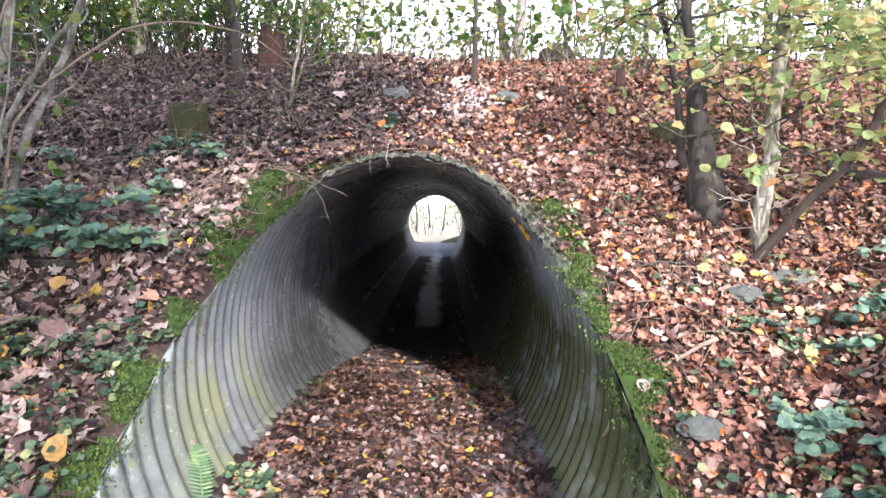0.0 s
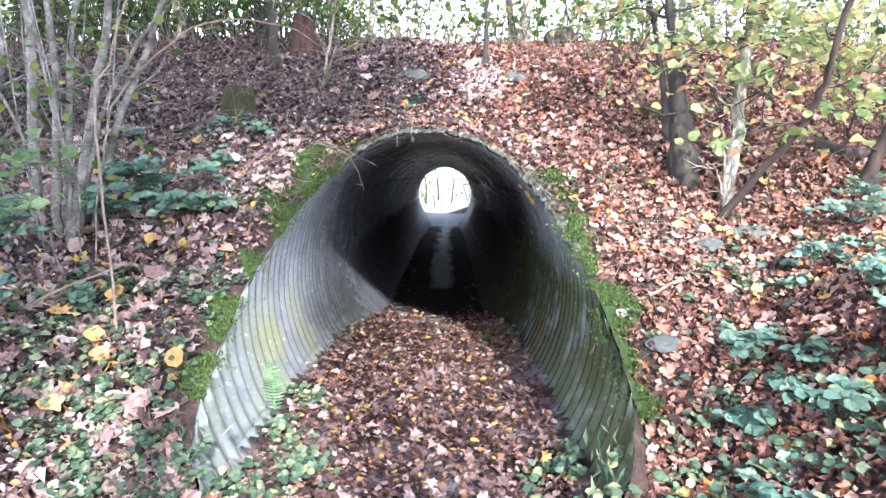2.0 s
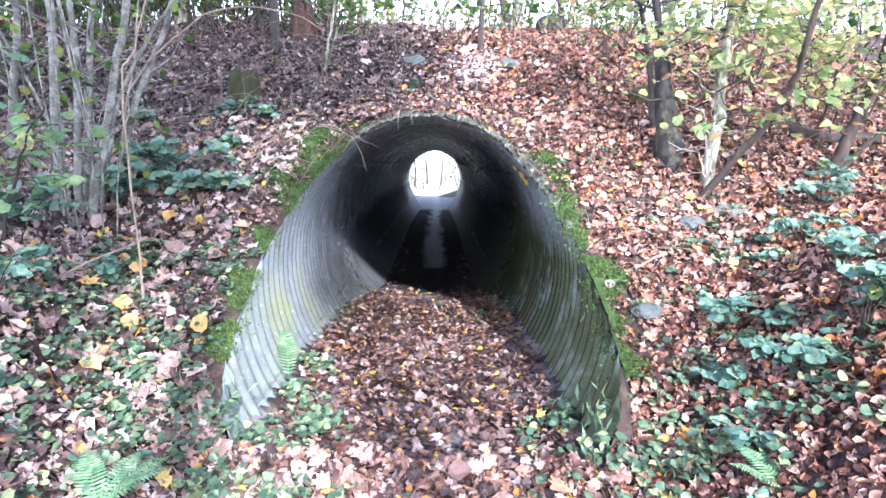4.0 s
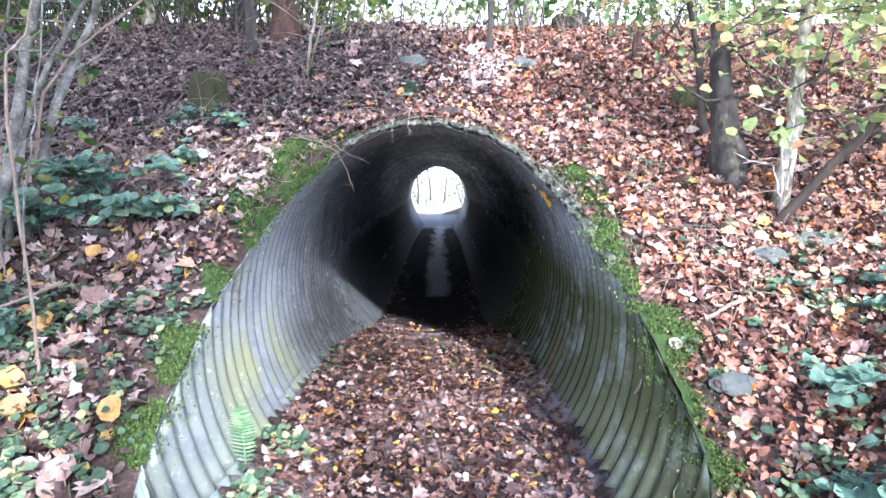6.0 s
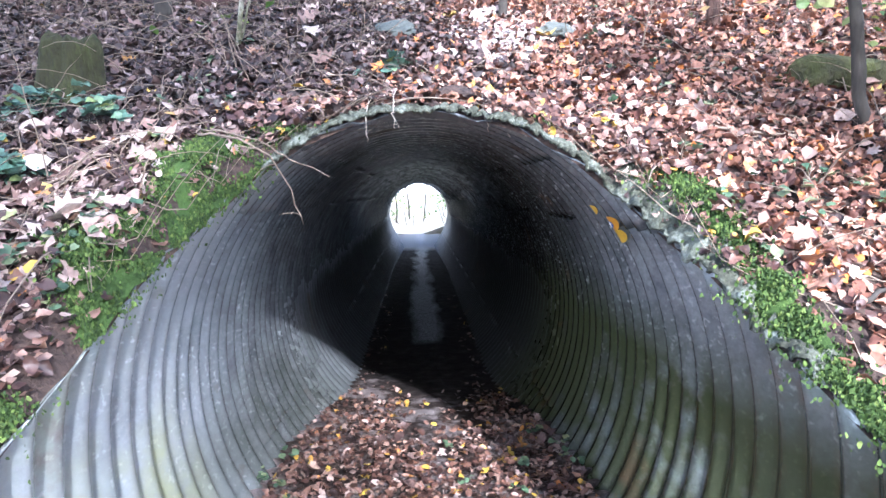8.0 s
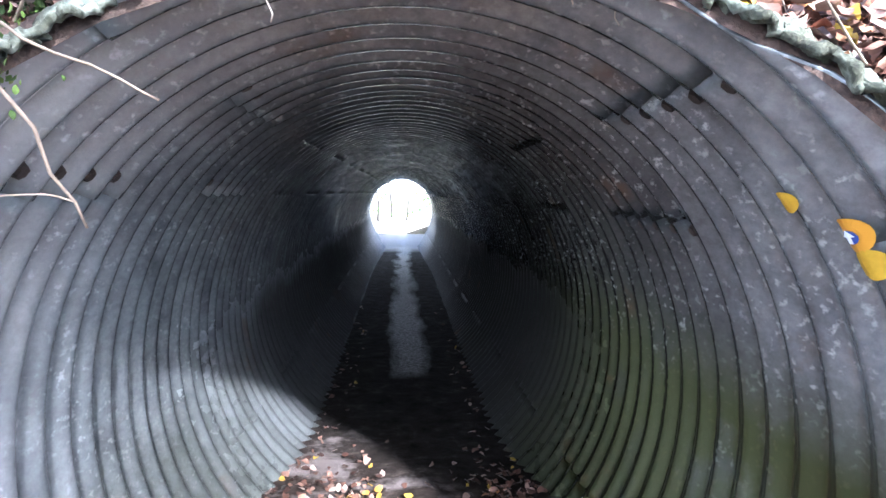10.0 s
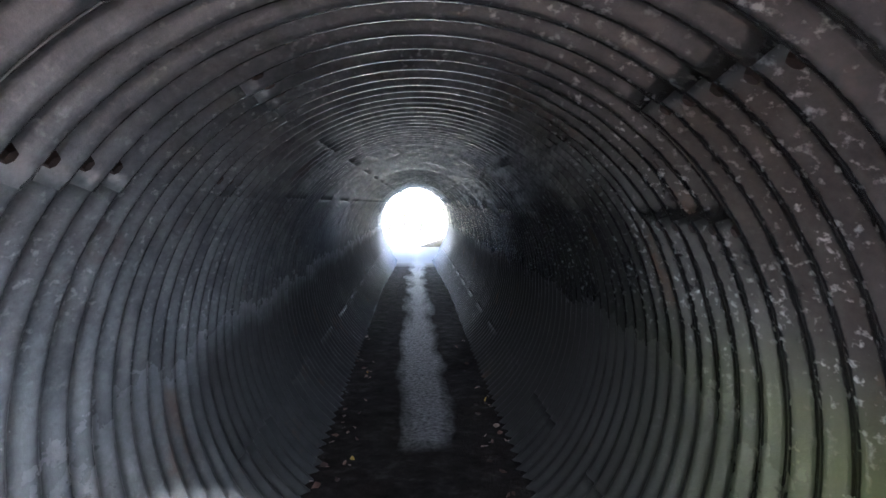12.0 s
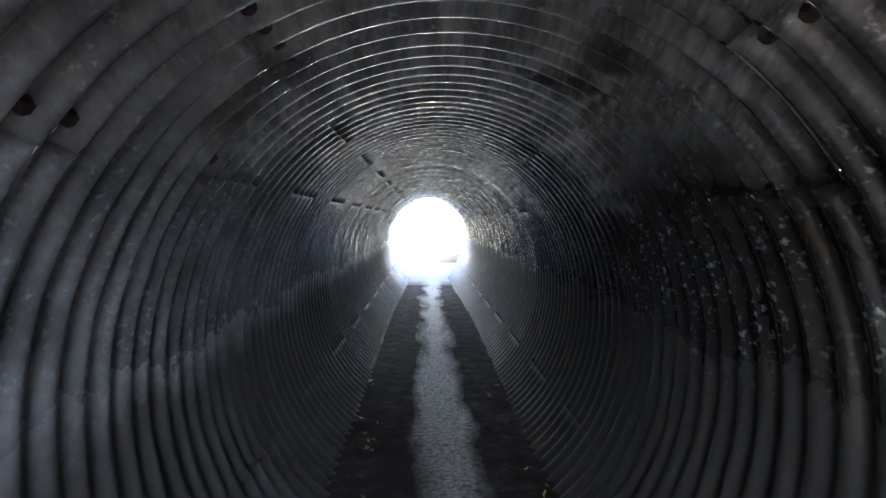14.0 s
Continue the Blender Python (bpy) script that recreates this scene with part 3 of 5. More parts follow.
def ground_sheet():
    ys = np.concatenate([[-400, -150, -60, -30, -20, -14], np.arange(-11, -3.0, 0.25), np.arange(-3.0, 0.9, 0.045), np.arange(0.9, 3.6, 0.12), np.arange(3.6, 17, 0.6), np.arange(17.0, 23.2, 0.12), np.arange(23.5, 32, 0.6), [36, 45, 60, 90, 160, 400]])
    near = np.linspace(0, 1, 36)
    far = np.concatenate([np.arange(1.7, 5, 0.14), np.arange(5.2, 14, 0.5), [15, 18, 24, 34, 60, 120, 400]])
    shape = Shape()
    for side in (-1, 1):
        rows = []
        for y in ys:
            w = gap(y, side)
            xs = side * np.concatenate([w + (1.6 - w) * near, far])
            zs = land(xs, np.full_like(xs, y))
            if w > 0:
                edge = ZC + RZ * math.cos(radians(gap_angle(y, side))) - 0.02
                t = np.clip((np.abs(xs) - w) / 0.09, 0, 1)
                zs = edge * (1 - t) + zs * t
            rows.append(np.stack([xs, np.full_like(xs, y), zs], -1))
        rows = np.array(rows)
        m, k = rows.shape[:2]
        faces = []
        for j in range(m - 1):
            for i in range(k - 1):
                q = (j * k + i, j * k + i + 1, (j + 1) * k + i + 1, (j + 1) * k + i)
                faces.append(q if side > 0 else q[::-1])
        shape.add([Vector(p) for p in rows.reshape(-1, 3)], faces)
    me = mesh_of("ground", shape.v, shape.f, SOIL, True)
    bm = bmesh.new()
    bm.from_mesh(me)
    bmesh.ops.remove_doubles(bm, verts=bm.verts, dist=0.0005)
    bm.to_mesh(me)
    bm.free()
    return tagged(new("ground", me), "dark woodland soil of an embankment under fallen leaves", "ground", kind="structure")


ground = ground_sheet()


def floor_level(x, y):
    """The trodden floor: level at the mouth, with leaves heaped to the walls, then dipping into the pipe."""
    t = np.clip((y - 1.0) / 2.6, 0, 1)
    heap = 0.13 * np.clip((np.abs(x) - 0.55) / 0.42, 0, 1.2) ** 2 * (1 - np.clip((y + 0.5) / 3.0, 0, 1))
    return 0.012 * waves(x, y, 0.8, 5) + 0.010 * waves(x, y, 0.3, 6) + heap + 0.02 - 0.21 * t * t * (3 - 2 * t) - 0.08 * np.clip((y - 13.0) / 6.0, 0, 1) + 0.30 * np.clip((y - 20.6) / 2.0, 0, 1)


def floor_half(y):
    """Half the floor's width at y, from wall to wall."""
    z = float(floor_level(0.85 if y < 1.0 else 0.7, y))
    return R * math.sqrt(1 - ((z - ZC) / RZ) ** 2) + 0.045


def tunnel_floor():
    ys = np.concatenate([np.arange(-2.95, 8, 0.05), np.arange(8, 23.2, 0.15)])
    xs = np.linspace(-1, 1, 49)
    v = np.array([[(x * w, y, float(floor_level(x * w, y))) for x in xs] for y, w in ((y, floor_half(y)) for y in ys)])
    v[0, :, 2] -= 0.06
    m, k = len(ys), len(xs)
    f = [(j * k + i, j * k + i + 1, (j + 1) * k + i + 1, (j + 1) * k + i) for j in range(m - 1) for i in range(k - 1)]
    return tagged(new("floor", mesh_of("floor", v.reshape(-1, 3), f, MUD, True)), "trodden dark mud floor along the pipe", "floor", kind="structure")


tunnel_floor()

# ---- the culvert ----
culvert = tagged(new("pipe_culvert"), "walk-through round culvert of corrugated galvanised steel plates", "culvert")
WAVE = 0.017


def plate_mesh(a0, a1, y0, y1, inset, cut):
    """One curved plate, corrugated along the pipe, between two angles and two places; its cut end follows the rim."""
    per = 10 if y0 < 9 else 6
    ny = int(round((y1 - y0) / PITCH * per)) + 1
    na = max(int((a1 - a0) / 3.0), 6) + 1
    ang, ys = np.linspace(a0, a1, na), np.linspace(y0, y1, ny)
    v = np.zeros((ny, na, 3))
    for i, a in enumerate(ang):
        wrapped = (a + 180) % 360 - 180
        low = rim(wrapped) if cut < 0 else -99
        high = PIPE_END - rim(wrapped) if cut > 0 else 99
        y = np.clip(ys, low, high)
        swell = WAVE * np.cos(2 * np.pi * y / PITCH) - inset
        v[:, i, 0], v[:, i, 1], v[:, i, 2] = (R + swell) * math.sin(radians(a)), y, ZC + (RZ + swell) * math.cos(radians(a))
    faces = []
    for j in range(ny - 1):
        for i in range(na - 1):
            if abs(v[j, i, 1] - v[j + 1, i, 1]) + abs(v[j, i + 1, 1] - v[j + 1, i + 1, 1]) > 1e-4:
                q = (j * na + i, j * na + i + 1, (j + 1) * na + i + 1, (j + 1) * na + i)
                faces.append(q[::-1])
    return v.reshape(-1, 3), faces


def bolt_head():
    """A dome-like hexagonal bolt head standing on z = 0."""
    ring = [(0.024 * math.cos(k * 1.047), 0.024 * math.sin(k * 1.047), 0) for k in range(6)]
    top = [(0.75 * x, 0.75 * y, 0.019) for x, y, _ in ring]
    return mesh_of("bolt", ring + top, [(k, (k + 1) % 6, 6 + (k + 1) % 6, 6 + k) for k in range(6)] + [(6, 7, 8, 9, 10, 11)], BOLT_RUST)


BOLT = bolt_head()


def bolts(a, y0, y1, inset, plate):
    """A row of bolts beside a seam, one in each trough of the plate."""
    for row in (2.6,):
        y = math.ceil(y0 / PITCH) * PITCH
        while y < y1:
            swell, t = WAVE - inset, radians(a + row)
            ob = new("bolt", BOLT)
            at = Matrix.Translation(((R + swell) * math.sin(t), y, ZC + (RZ + swell) * math.cos(t)))
            ob.matrix_basis = at @ Matrix.Rotation(math.atan2(math.sin(t) / R, math.cos(t) / RZ), 4, "Y") @ Matrix.Rotation(math.pi, 4, "X")
            ob.parent = plate
            y += PITCH


RING = PITCH * 5
first = 0.11 - 4 * RING
for ring_no in range(35):
    y0 = first + ring_no * RING
    y1 = y0 + RING + 0.03
    a0, a1 = (-50, 33.1) if ring_no % 2 == 0 else (-28.4, 54.7)
    stops = [a0, a1, a1 + (360 - a1 + a0) / 3, a1 + 2 * (360 - a1 + a0) / 3, a0 + 360]
    cut = -1 if y0 < 0.3 else (1 if y1 > PIPE_END - 0.3 else 0)
    for i in range(4):
        inset = (0.007, 0.0, 0.004, 0.0)[i] + 0.002 * (ring_no % 2)
        v, f = plate_mesh(stops[i] - 0.5, stops[i + 1] + 0.5, y0, y1, inset, cut)
        if not f:
            continue
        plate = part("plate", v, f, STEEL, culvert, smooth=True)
        thick = plate.modifiers.new("thickness", "SOLIDIFY")
        thick.thickness, thick.offset = 0.006, -1
        if i < 2 and -0.2 < y0 < 8:
            bolts(stops[i], y0 + 0.02, y1, inset, plate)

# unseen trees added behind the walker for shade: place, height, half-width and half-height of the crown, leaves,
# clumps, seed
SHADE = [
    (0.25, -10.6, 9.8, (2.0, 2.3), 2000, 40, 301), (-1.68, -10.2, 9.9, (2.4, 2.5), 2600, 46, 302), (-4.38, -9.0, 9.6, (2.2, 2.2), 1800, 36, 303),
    (6.12, -10.8, 9.2, (2.0, 2.0), 170, 10, 304), (7.42, -11.5, 9.8, (2.2, 2.2), 180, 10, 305),
    (-0.78, -14.5, 11.2, (2.4, 2.4), 1800, 36, 307),
    (4.52, -12.0, 5.3, (2.2, 1.8), 240, 10, 308),
    (0.45, -8.8, 10.9, (1.9, 1.6), 2500, 44, 309), (3.76, -14.5, 9.5, (1.2, 1.0), 180, 11, 310), (2.35, -11.2, 10.5, (1.2, 0.9), 1100, 26, 311),
]

# ---- fallen leaves ----


def scatter(count, box, keep, seed):
    """Places on the ground inside a box, kept with a chance that keep(x, y) gives."""
    rng = np.random.default_rng(seed)
    x, y = rng.uniform(box[0], box[1], count), rng.uniform(box[2], box[3], count)
    ok = rng.uniform(0, 1, count) < keep(x, y)
    x, y = x[ok], y[ok]
    opening = np.array([gap(b, -1 if a < 0 else 1) for a, b in zip(x, y)]) + 0.05
    out = (np.abs(x) > opening) | (opening < 0.06)
    mossy = (np.abs(x) < opening + np.where(x < 0, 0.22, 0.18)) & (y > -2.3) & (y < np.where(x < 0, 0.12, -0.35)) & (np.abs(x) > 0.3)
    out &= ~((np.abs(x) < opening + 0.02) & (opening > 0.06))
    out &= ~(mossy & (rng.uniform(0, 1, len(x)) < 0.55))
    return x[out], y[out]


def litter(name, kind, mat, count, box, keep, size, lift, tilt, curl, seed, label):
    x, y = scatter(count, box, keep, seed)
    z = land(x, y) + np.random.default_rng(seed + 1).uniform(0.005, lift, len(x))
    sizes = np.random.default_rng(seed + 2).uniform(size[0], size[1], len(x))
    v, f = leaves(kind, np.stack([x, y, z], -1), land_normal(x, y), sizes, tilt, curl)
    return tagged(new(name, mesh_fast(name, v, f, mat)), label, "leaf litter", kind="stuff")


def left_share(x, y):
    # the edge shifts right up the bank to follow the painted shade
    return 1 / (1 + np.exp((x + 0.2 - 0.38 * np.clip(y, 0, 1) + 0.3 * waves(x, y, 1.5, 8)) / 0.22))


def on_path(x, y):
    return np.clip((1.25 - np.abs(x)) / 0.35, 0, 1) * np.clip((-1.9 - y) / 0.4, 0, 1)


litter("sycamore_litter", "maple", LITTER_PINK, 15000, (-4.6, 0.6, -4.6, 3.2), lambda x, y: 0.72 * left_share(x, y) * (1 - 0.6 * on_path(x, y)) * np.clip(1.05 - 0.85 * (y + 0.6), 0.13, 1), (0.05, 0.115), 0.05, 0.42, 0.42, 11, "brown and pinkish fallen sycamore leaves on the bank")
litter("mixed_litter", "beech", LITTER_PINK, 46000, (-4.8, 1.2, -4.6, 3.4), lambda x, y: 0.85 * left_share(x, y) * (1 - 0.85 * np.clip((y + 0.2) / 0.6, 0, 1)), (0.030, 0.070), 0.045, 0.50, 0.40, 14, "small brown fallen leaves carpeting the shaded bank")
litter("beech_litter", "beech", LITTER_RED, 76000, (-0.8, 5.0, -4.4, 3.4), lambda x, y: 0.95 * (1 - left_share(x, y)) * (1 - 0.5 * on_path(x, y)), (0.028, 0.062), 0.05, 0.52, 0.40, 17, "orange-brown fallen beech leaves on the sunny bank")
litter("larger_beech_litter", "maple", LITTER_RED, 5200, (-0.6, 4.6, -4.2, 3.2), lambda x, y: 0.7 * (1 - left_share(x, y)), (0.045, 0.095), 0.055, 0.5, 0.45, 20, "larger orange-brown lobed leaves among beech litter")
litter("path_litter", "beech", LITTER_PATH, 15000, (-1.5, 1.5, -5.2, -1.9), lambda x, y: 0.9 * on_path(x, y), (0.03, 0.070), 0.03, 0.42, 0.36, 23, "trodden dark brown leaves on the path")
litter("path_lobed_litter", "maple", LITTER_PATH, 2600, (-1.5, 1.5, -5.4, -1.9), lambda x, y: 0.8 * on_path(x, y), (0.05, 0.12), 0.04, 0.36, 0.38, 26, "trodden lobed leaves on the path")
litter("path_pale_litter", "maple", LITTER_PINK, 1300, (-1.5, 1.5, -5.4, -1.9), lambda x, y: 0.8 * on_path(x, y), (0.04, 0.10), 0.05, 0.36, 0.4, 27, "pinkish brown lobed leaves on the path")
litter("woodland_litter", "beech", LITTER_PATH, 24000, (-13, 13, -13, 4), lambda x, y: 0.95 * np.clip((np.maximum(np.abs(x) - 4.2, -4.2 - y)) / 0.8, 0, 1), (0.05, 0.10), 0.04, 0.4, 0.3, 28, "fallen leaves over the floor of the wood")
litter("crest_litter", "beech", LITTER_RED, 14000, (-14, 14, 2.4, 9), lambda x, y: 0.9 + 0 * x, (0.07, 0.15), 0.04, 0.4, 0.25, 29, "fallen leaves on top of the embankment")

# leaves darkened to paint the shade high on the left bank
litter("upper_bank_litter", "beech", LITTER_DARK, 40000, (-4.6, 0.6, 0.0, 3.2), lambda x, y: 0.98 * left_share(x, y) * np.clip((y + 0.35) / 0.6, 0, 1), (0.032, 0.075), 0.055, 0.55, 0.42, 33, "dull dark brown leaves with the upper bank's shade in their colour")
# added pale leaves stand for sun on the pale bare soil
litter("sun_patch_litter", "beech", LITTER_PALE, 4200, (0.05, 1.15, 0.55, 1.95), lambda x, y: np.clip(1.35 - ((x - 0.5) / 0.30) ** 2 - ((y - 1.3) / 0.40) ** 2 + 0.5 * waves(x, y, 0.25, 9), 0, 0.95), (0.03, 0.065), 0.05, 0.3, 0.2, 31, "pale leaves added for the sunlit bare soil above the pipe")


def rim_litter():
    """Small leaves caught on the soil lip right along the pipe's edge."""
    rng = np.random.default_rng(37)
    at, nr = [], []
    for _ in range(2600):
        a = rng.uniform(-78, -12) if rng.uniform() < 0.5 else rng.uniform(10, 66)
        if -71 < a < -38 and rng.uniform() < 0.85:
            continue
        p = lip_point(a, abs(rng.normal(0.0, 0.22)) + 0.015, 0.0)
        at.append((p.x, p.y, p.z + rng.choice((0.01, 0.02, 0.085))))
        nr.append((0.0, -0.55, 1.0))
    v, f = leaves("beech", np.array(at), np.array(nr), rng.uniform(0.03, 0.07, len(at)), 0.4, 0.25)
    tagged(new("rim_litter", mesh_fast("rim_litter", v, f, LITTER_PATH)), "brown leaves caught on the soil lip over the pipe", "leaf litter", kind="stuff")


def floor_litter():
    """Leaves blown or carried into the mouth of the pipe, thinning inwards and heaped along the walls."""
    rng = np.random.default_rng(35)
    x, y = rng.uniform(-1.0, 1.0, 26000), rng.uniform(-2.9, 9.0, 26000)
    chance = np.clip(1.0 - (y - 0.7) / 2.6, 0.0, 1) ** 1.3 + 0.045 * np.clip(1 - (y - 3) / 6, 0, 1) * (np.abs(x) > 0.45)
    bare = np.clip((y - 0.8) / 0.8, 0, 1) * np.clip((0.42 - np.abs(x - 0.12)) / 0.2, 0, 1)
    wide = np.array([floor_half(b) for b in y]) - 0.08
    ok = (rng.uniform(0, 1, len(x)) < chance * (1 - 0.75 * bare)) & (np.abs(x) < wide)
    x, y = x[ok], y[ok]
    z = floor_level(x, y) + rng.uniform(0.004, 0.035, len(x))
    v, f = leaves("beech", np.stack([x, y, z], -1), np.tile((0, 0, 1.0), (len(x), 1)), rng.uniform(0.03, 0.068, len(x)), 0.35, 0.22)
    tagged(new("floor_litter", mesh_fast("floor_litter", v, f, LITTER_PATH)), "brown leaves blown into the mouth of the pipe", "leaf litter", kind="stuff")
    some = (rng.uniform(0, 1, len(x)) < 0.045) & (y < 1.6)
    v, f = leaves("maple", np.stack([x, y, z + 0.012], -1)[some], np.tile((0, 0, 1.0), (int(some.sum()), 1)), rng.uniform(0.04, 0.10, int(some.sum())), 0.35, 0.38)
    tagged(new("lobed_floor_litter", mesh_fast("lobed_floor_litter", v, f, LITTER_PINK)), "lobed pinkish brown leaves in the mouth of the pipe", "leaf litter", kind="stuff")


floor_litter()


def single_leaves():
    """The larger leaves that lie on top, each one an object of its own on the ground."""
    rng = np.random.default_rng(41)
    kinds = []
    for i in range(6):
        v, f = leaves("maple" if i < 4 else "round", np.zeros((1, 3)), np.array([[0, 0, 1.0]]), np.ones(1), 0.0, 0.28, np.array([[0, 1.0, 0]]))
        kinds.append(mesh_fast("leaf", v, f, LEAF_BIG))
    boxes = [(150, -3.0, -1.1, -3.3, 0.3), (80, 1.0, 2.9, -2.9, 0.6), (50, -1.2, 1.2, -4.2, -2.4), (20, -1.5, 1.5, 0.7, 2.0)]
    for count, x0, x1, y0, y1 in boxes:
        for _ in range(count):
            x, y = rng.uniform(x0, x1), rng.uniform(y0, y1)
            if abs(x) < gap(y, -1 if x < 0 else 1) + 0.08:
                continue
            ob = new("leaf", kinds[rng.integers(0, 6)])
            nrm = Vector(land_normal(np.array(x), np.array(y))) + Vector(rng.normal(0, 0.22, 3))
            turn = nrm.normalized().to_track_quat("Z", "Y") @ Euler((0, 0, rng.uniform(0, 6.28))).to_quaternion()
            s = rng.uniform(0.075, 0.145) if x < 0.9 else rng.uniform(0.06, 0.10)
            ob.matrix_basis = Matrix.LocRotScale((x, y, float(land(x, y)) + 0.055), turn, (s, s, s))
            ob.parent = ground


single_leaves()

# ---- moss and mortar round the mouth ----


def lip_point(a, out, lift=0.0):
    """A point beside the pipe's rim: at the angle a, out metres away from the rim over the ground."""
    y = float(rim(a))
    s = -1 if a < 0 else 1
    x = s * R * math.sin(radians(abs(a)))
    wall = Vector((x, y, ZC + RZ * math.cos(radians(a))))
    flat = Vector((s * (0.35 + 0.65 * math.sin(radians(abs(a)))), 0.9 * max(0.0, math.cos(radians(a))) + 0.12, 0)).normalized()
    p = wall + flat * out
    z = float(land(p.x, p.y))
    t = min(out / 0.10, 1.0)
    return Vector((p.x, p.y, wall.z * (1 - t) + (z + lift) * t + 0.012))


def collar(name, a0, a1, width, mat, label, ragged, lumps=1.0):
    """A rough band along the rim, lying on the soil and lapping the steel edge."""
    s, steps, across = Shape(), int(abs(a1 - a0) * 4), 9
    verts = []
    for i in range(steps + 1):
        a = a0 + (a1 - a0) * i / steps
        w = width * (1 + ragged * noise.noise(Vector((a * 0.13, 3.3, width))) + 0.6 * ragged * noise.noise(Vector((a * 0.5, 1.3, width))) + 0.5 * ragged * noise.noise(Vector((a * 1.7, 4.3, width))))
        for k in range(across):
            t = k / (across - 1)
            p = lip_point(a, w * t - 0.012, 0.012 * math.sin(math.pi * t))
            p += Vector((0, 0, 1)) * lumps * (0.022 * noise.noise(p * 14) + 0.018 * noise.noise(p * 33) + 0.010 * noise.noise(p * 70))
            if k == 0:
                p = p + Vector((0, -0.02 - 0.035 * ragged * noise.noise(Vector((a * 0.35, 9.1, 0))) - 0.02 * ragged * noise.noise(Vector((a * 1.3, 2.1, 0))), -0.01))
            verts.append(p)
    faces = [(i * across + k, i * across + k + 1, (i + 1) * across + k + 1, (i + 1) * across + k) for i in range(steps) for k in range(across - 1)]
    ob = tagged(new(name, mesh_of(name, verts, faces, mat, True)), label, "collar", kind="structure")
    mod = ob.modifiers.new("thickness", "SOLIDIFY")
    mod.thickness, mod.offset = 0.014, -1
    return ob


collar("trim", -16, 8, 0.036, COLLAR, "pale crumbling mortar over the pipe's crown", 2.0, 0.6)
collar("trim", -38, -15, 0.06, COLLAR, "grey-green lichened mortar edge along the pipe", 1.8, 0.7)
for a0, a1, wide in ((8, 21, 0.05), (19, 33, 0.08), (31, 42, 0.06), (40, 55, 0.09), (53, 64, 0.07), (62, 74, 0.05)):
    collar("trim", a0, a1, wide, COLLAR, "grey-green lichened mortar edge along the pipe", 1.6, 1.3)


def moss(a0, a1, out0, out1, dense, seed, label):
    """A moss cushion beside the rim: a humped bed with short upright tufts."""
    rng = np.random.default_rng(seed)
    dense = int(dense * 4.2)
    thing = tagged(new("moss_cushion"), label, "moss", group="moss round the pipe mouth")
    na, nk = max(int(abs(a1 - a0) * 1.2), 8), 12
    verts = []
    for i in range(na + 1):
        u = i / na
        a = a0 + (a1 - a0) * u
        edge = math.sin(math.pi * min(max(u, 0.0), 1.0)) ** 0.5
        for k in range(nk + 1):
            t = k / nk
            o = out0 + (out1 - out0) * t * (0.35 + 0.65 * edge) * (1 + 0.7 * noise.noise(Vector((a * 0.22, t * 1.5, seed))) + 0.35 * noise.noise(Vector((a * 0.7, t * 4, seed))))
            hump = 0.065 * math.sin(math.pi * t) ** 0.6 * edge - 0.015
            p = lip_point(a, o, hump)
            p.z += 0.022 * noise.noise(p * 16) + 0.012 * noise.noise(p * 41)
            verts.append(p)
    w = nk + 1
    faces = [(i * w + k, i * w + k + 1, (i + 1) * w + k + 1, (i + 1) * w + k) for i in range(na) for k in range(nk) if noise.noise(verts[i * w + k] * 7 + Vector((seed, 0, 0))) > -0.5]
    part("bed", verts, faces, MOSS_BED, thing, smooth=True)
    V = np.array([tuple(p) for p in verts])
    F = np.array(faces)
    pick = rng.integers(0, len(F), dense)
    u, t = rng.uniform(0, 1, (dense, 1)), rng.uniform(0, 1, (dense, 1))
    q = V[F[pick]]
    at = (q[:, 0] * (1 - u) + q[:, 1] * u) * (1 - t) + (q[:, 3] * (1 - u) + q[:, 2] * u) * t
    # the edge of the cushion thins out over the leaves round it
    at[:, :2] += rng.normal(0, 1, (dense, 2)) * rng.choice((0.004, 0.03, 0.06), (dense, 1), p=(0.6, 0.28, 0.12))
    at[:, 2] = np.minimum(at[:, 2], np.maximum(land(at[:, 0], at[:, 1]) + 0.075, at[:, 2] - 0.06))
    patchy = np.array([noise.noise(Vector(p) * 9 + Vector((seed, 1, 2))) + 0.5 * noise.noise(Vector(p) * 27) for p in at])
    at = at[patchy > -0.22]
    dense = len(at)
    lie = RNG.normal(0, 1, (dense, 3)) * (1, 1, 0.1)
    up = np.tile((0.0, -0.25, 1.0), (dense, 1)) + rng.normal(0, 0.45, (dense, 3))
    tufts, tf = leaves("beech", at, lie, rng.uniform(0.008, 0.021, dense), 0.1, 0.2, up)
    ob = tagged(new("fuzz", mesh_fast("fuzz", tufts, tf, MOSS)), kind="stuff")
    ob.parent = thing
    return thing


SMALL, BROAD, THIN = "small green moss cushion on the soil lip over the pipe", "bright green moss cushion beside the pipe edge", "thin patch of moss low beside the pipe edge"
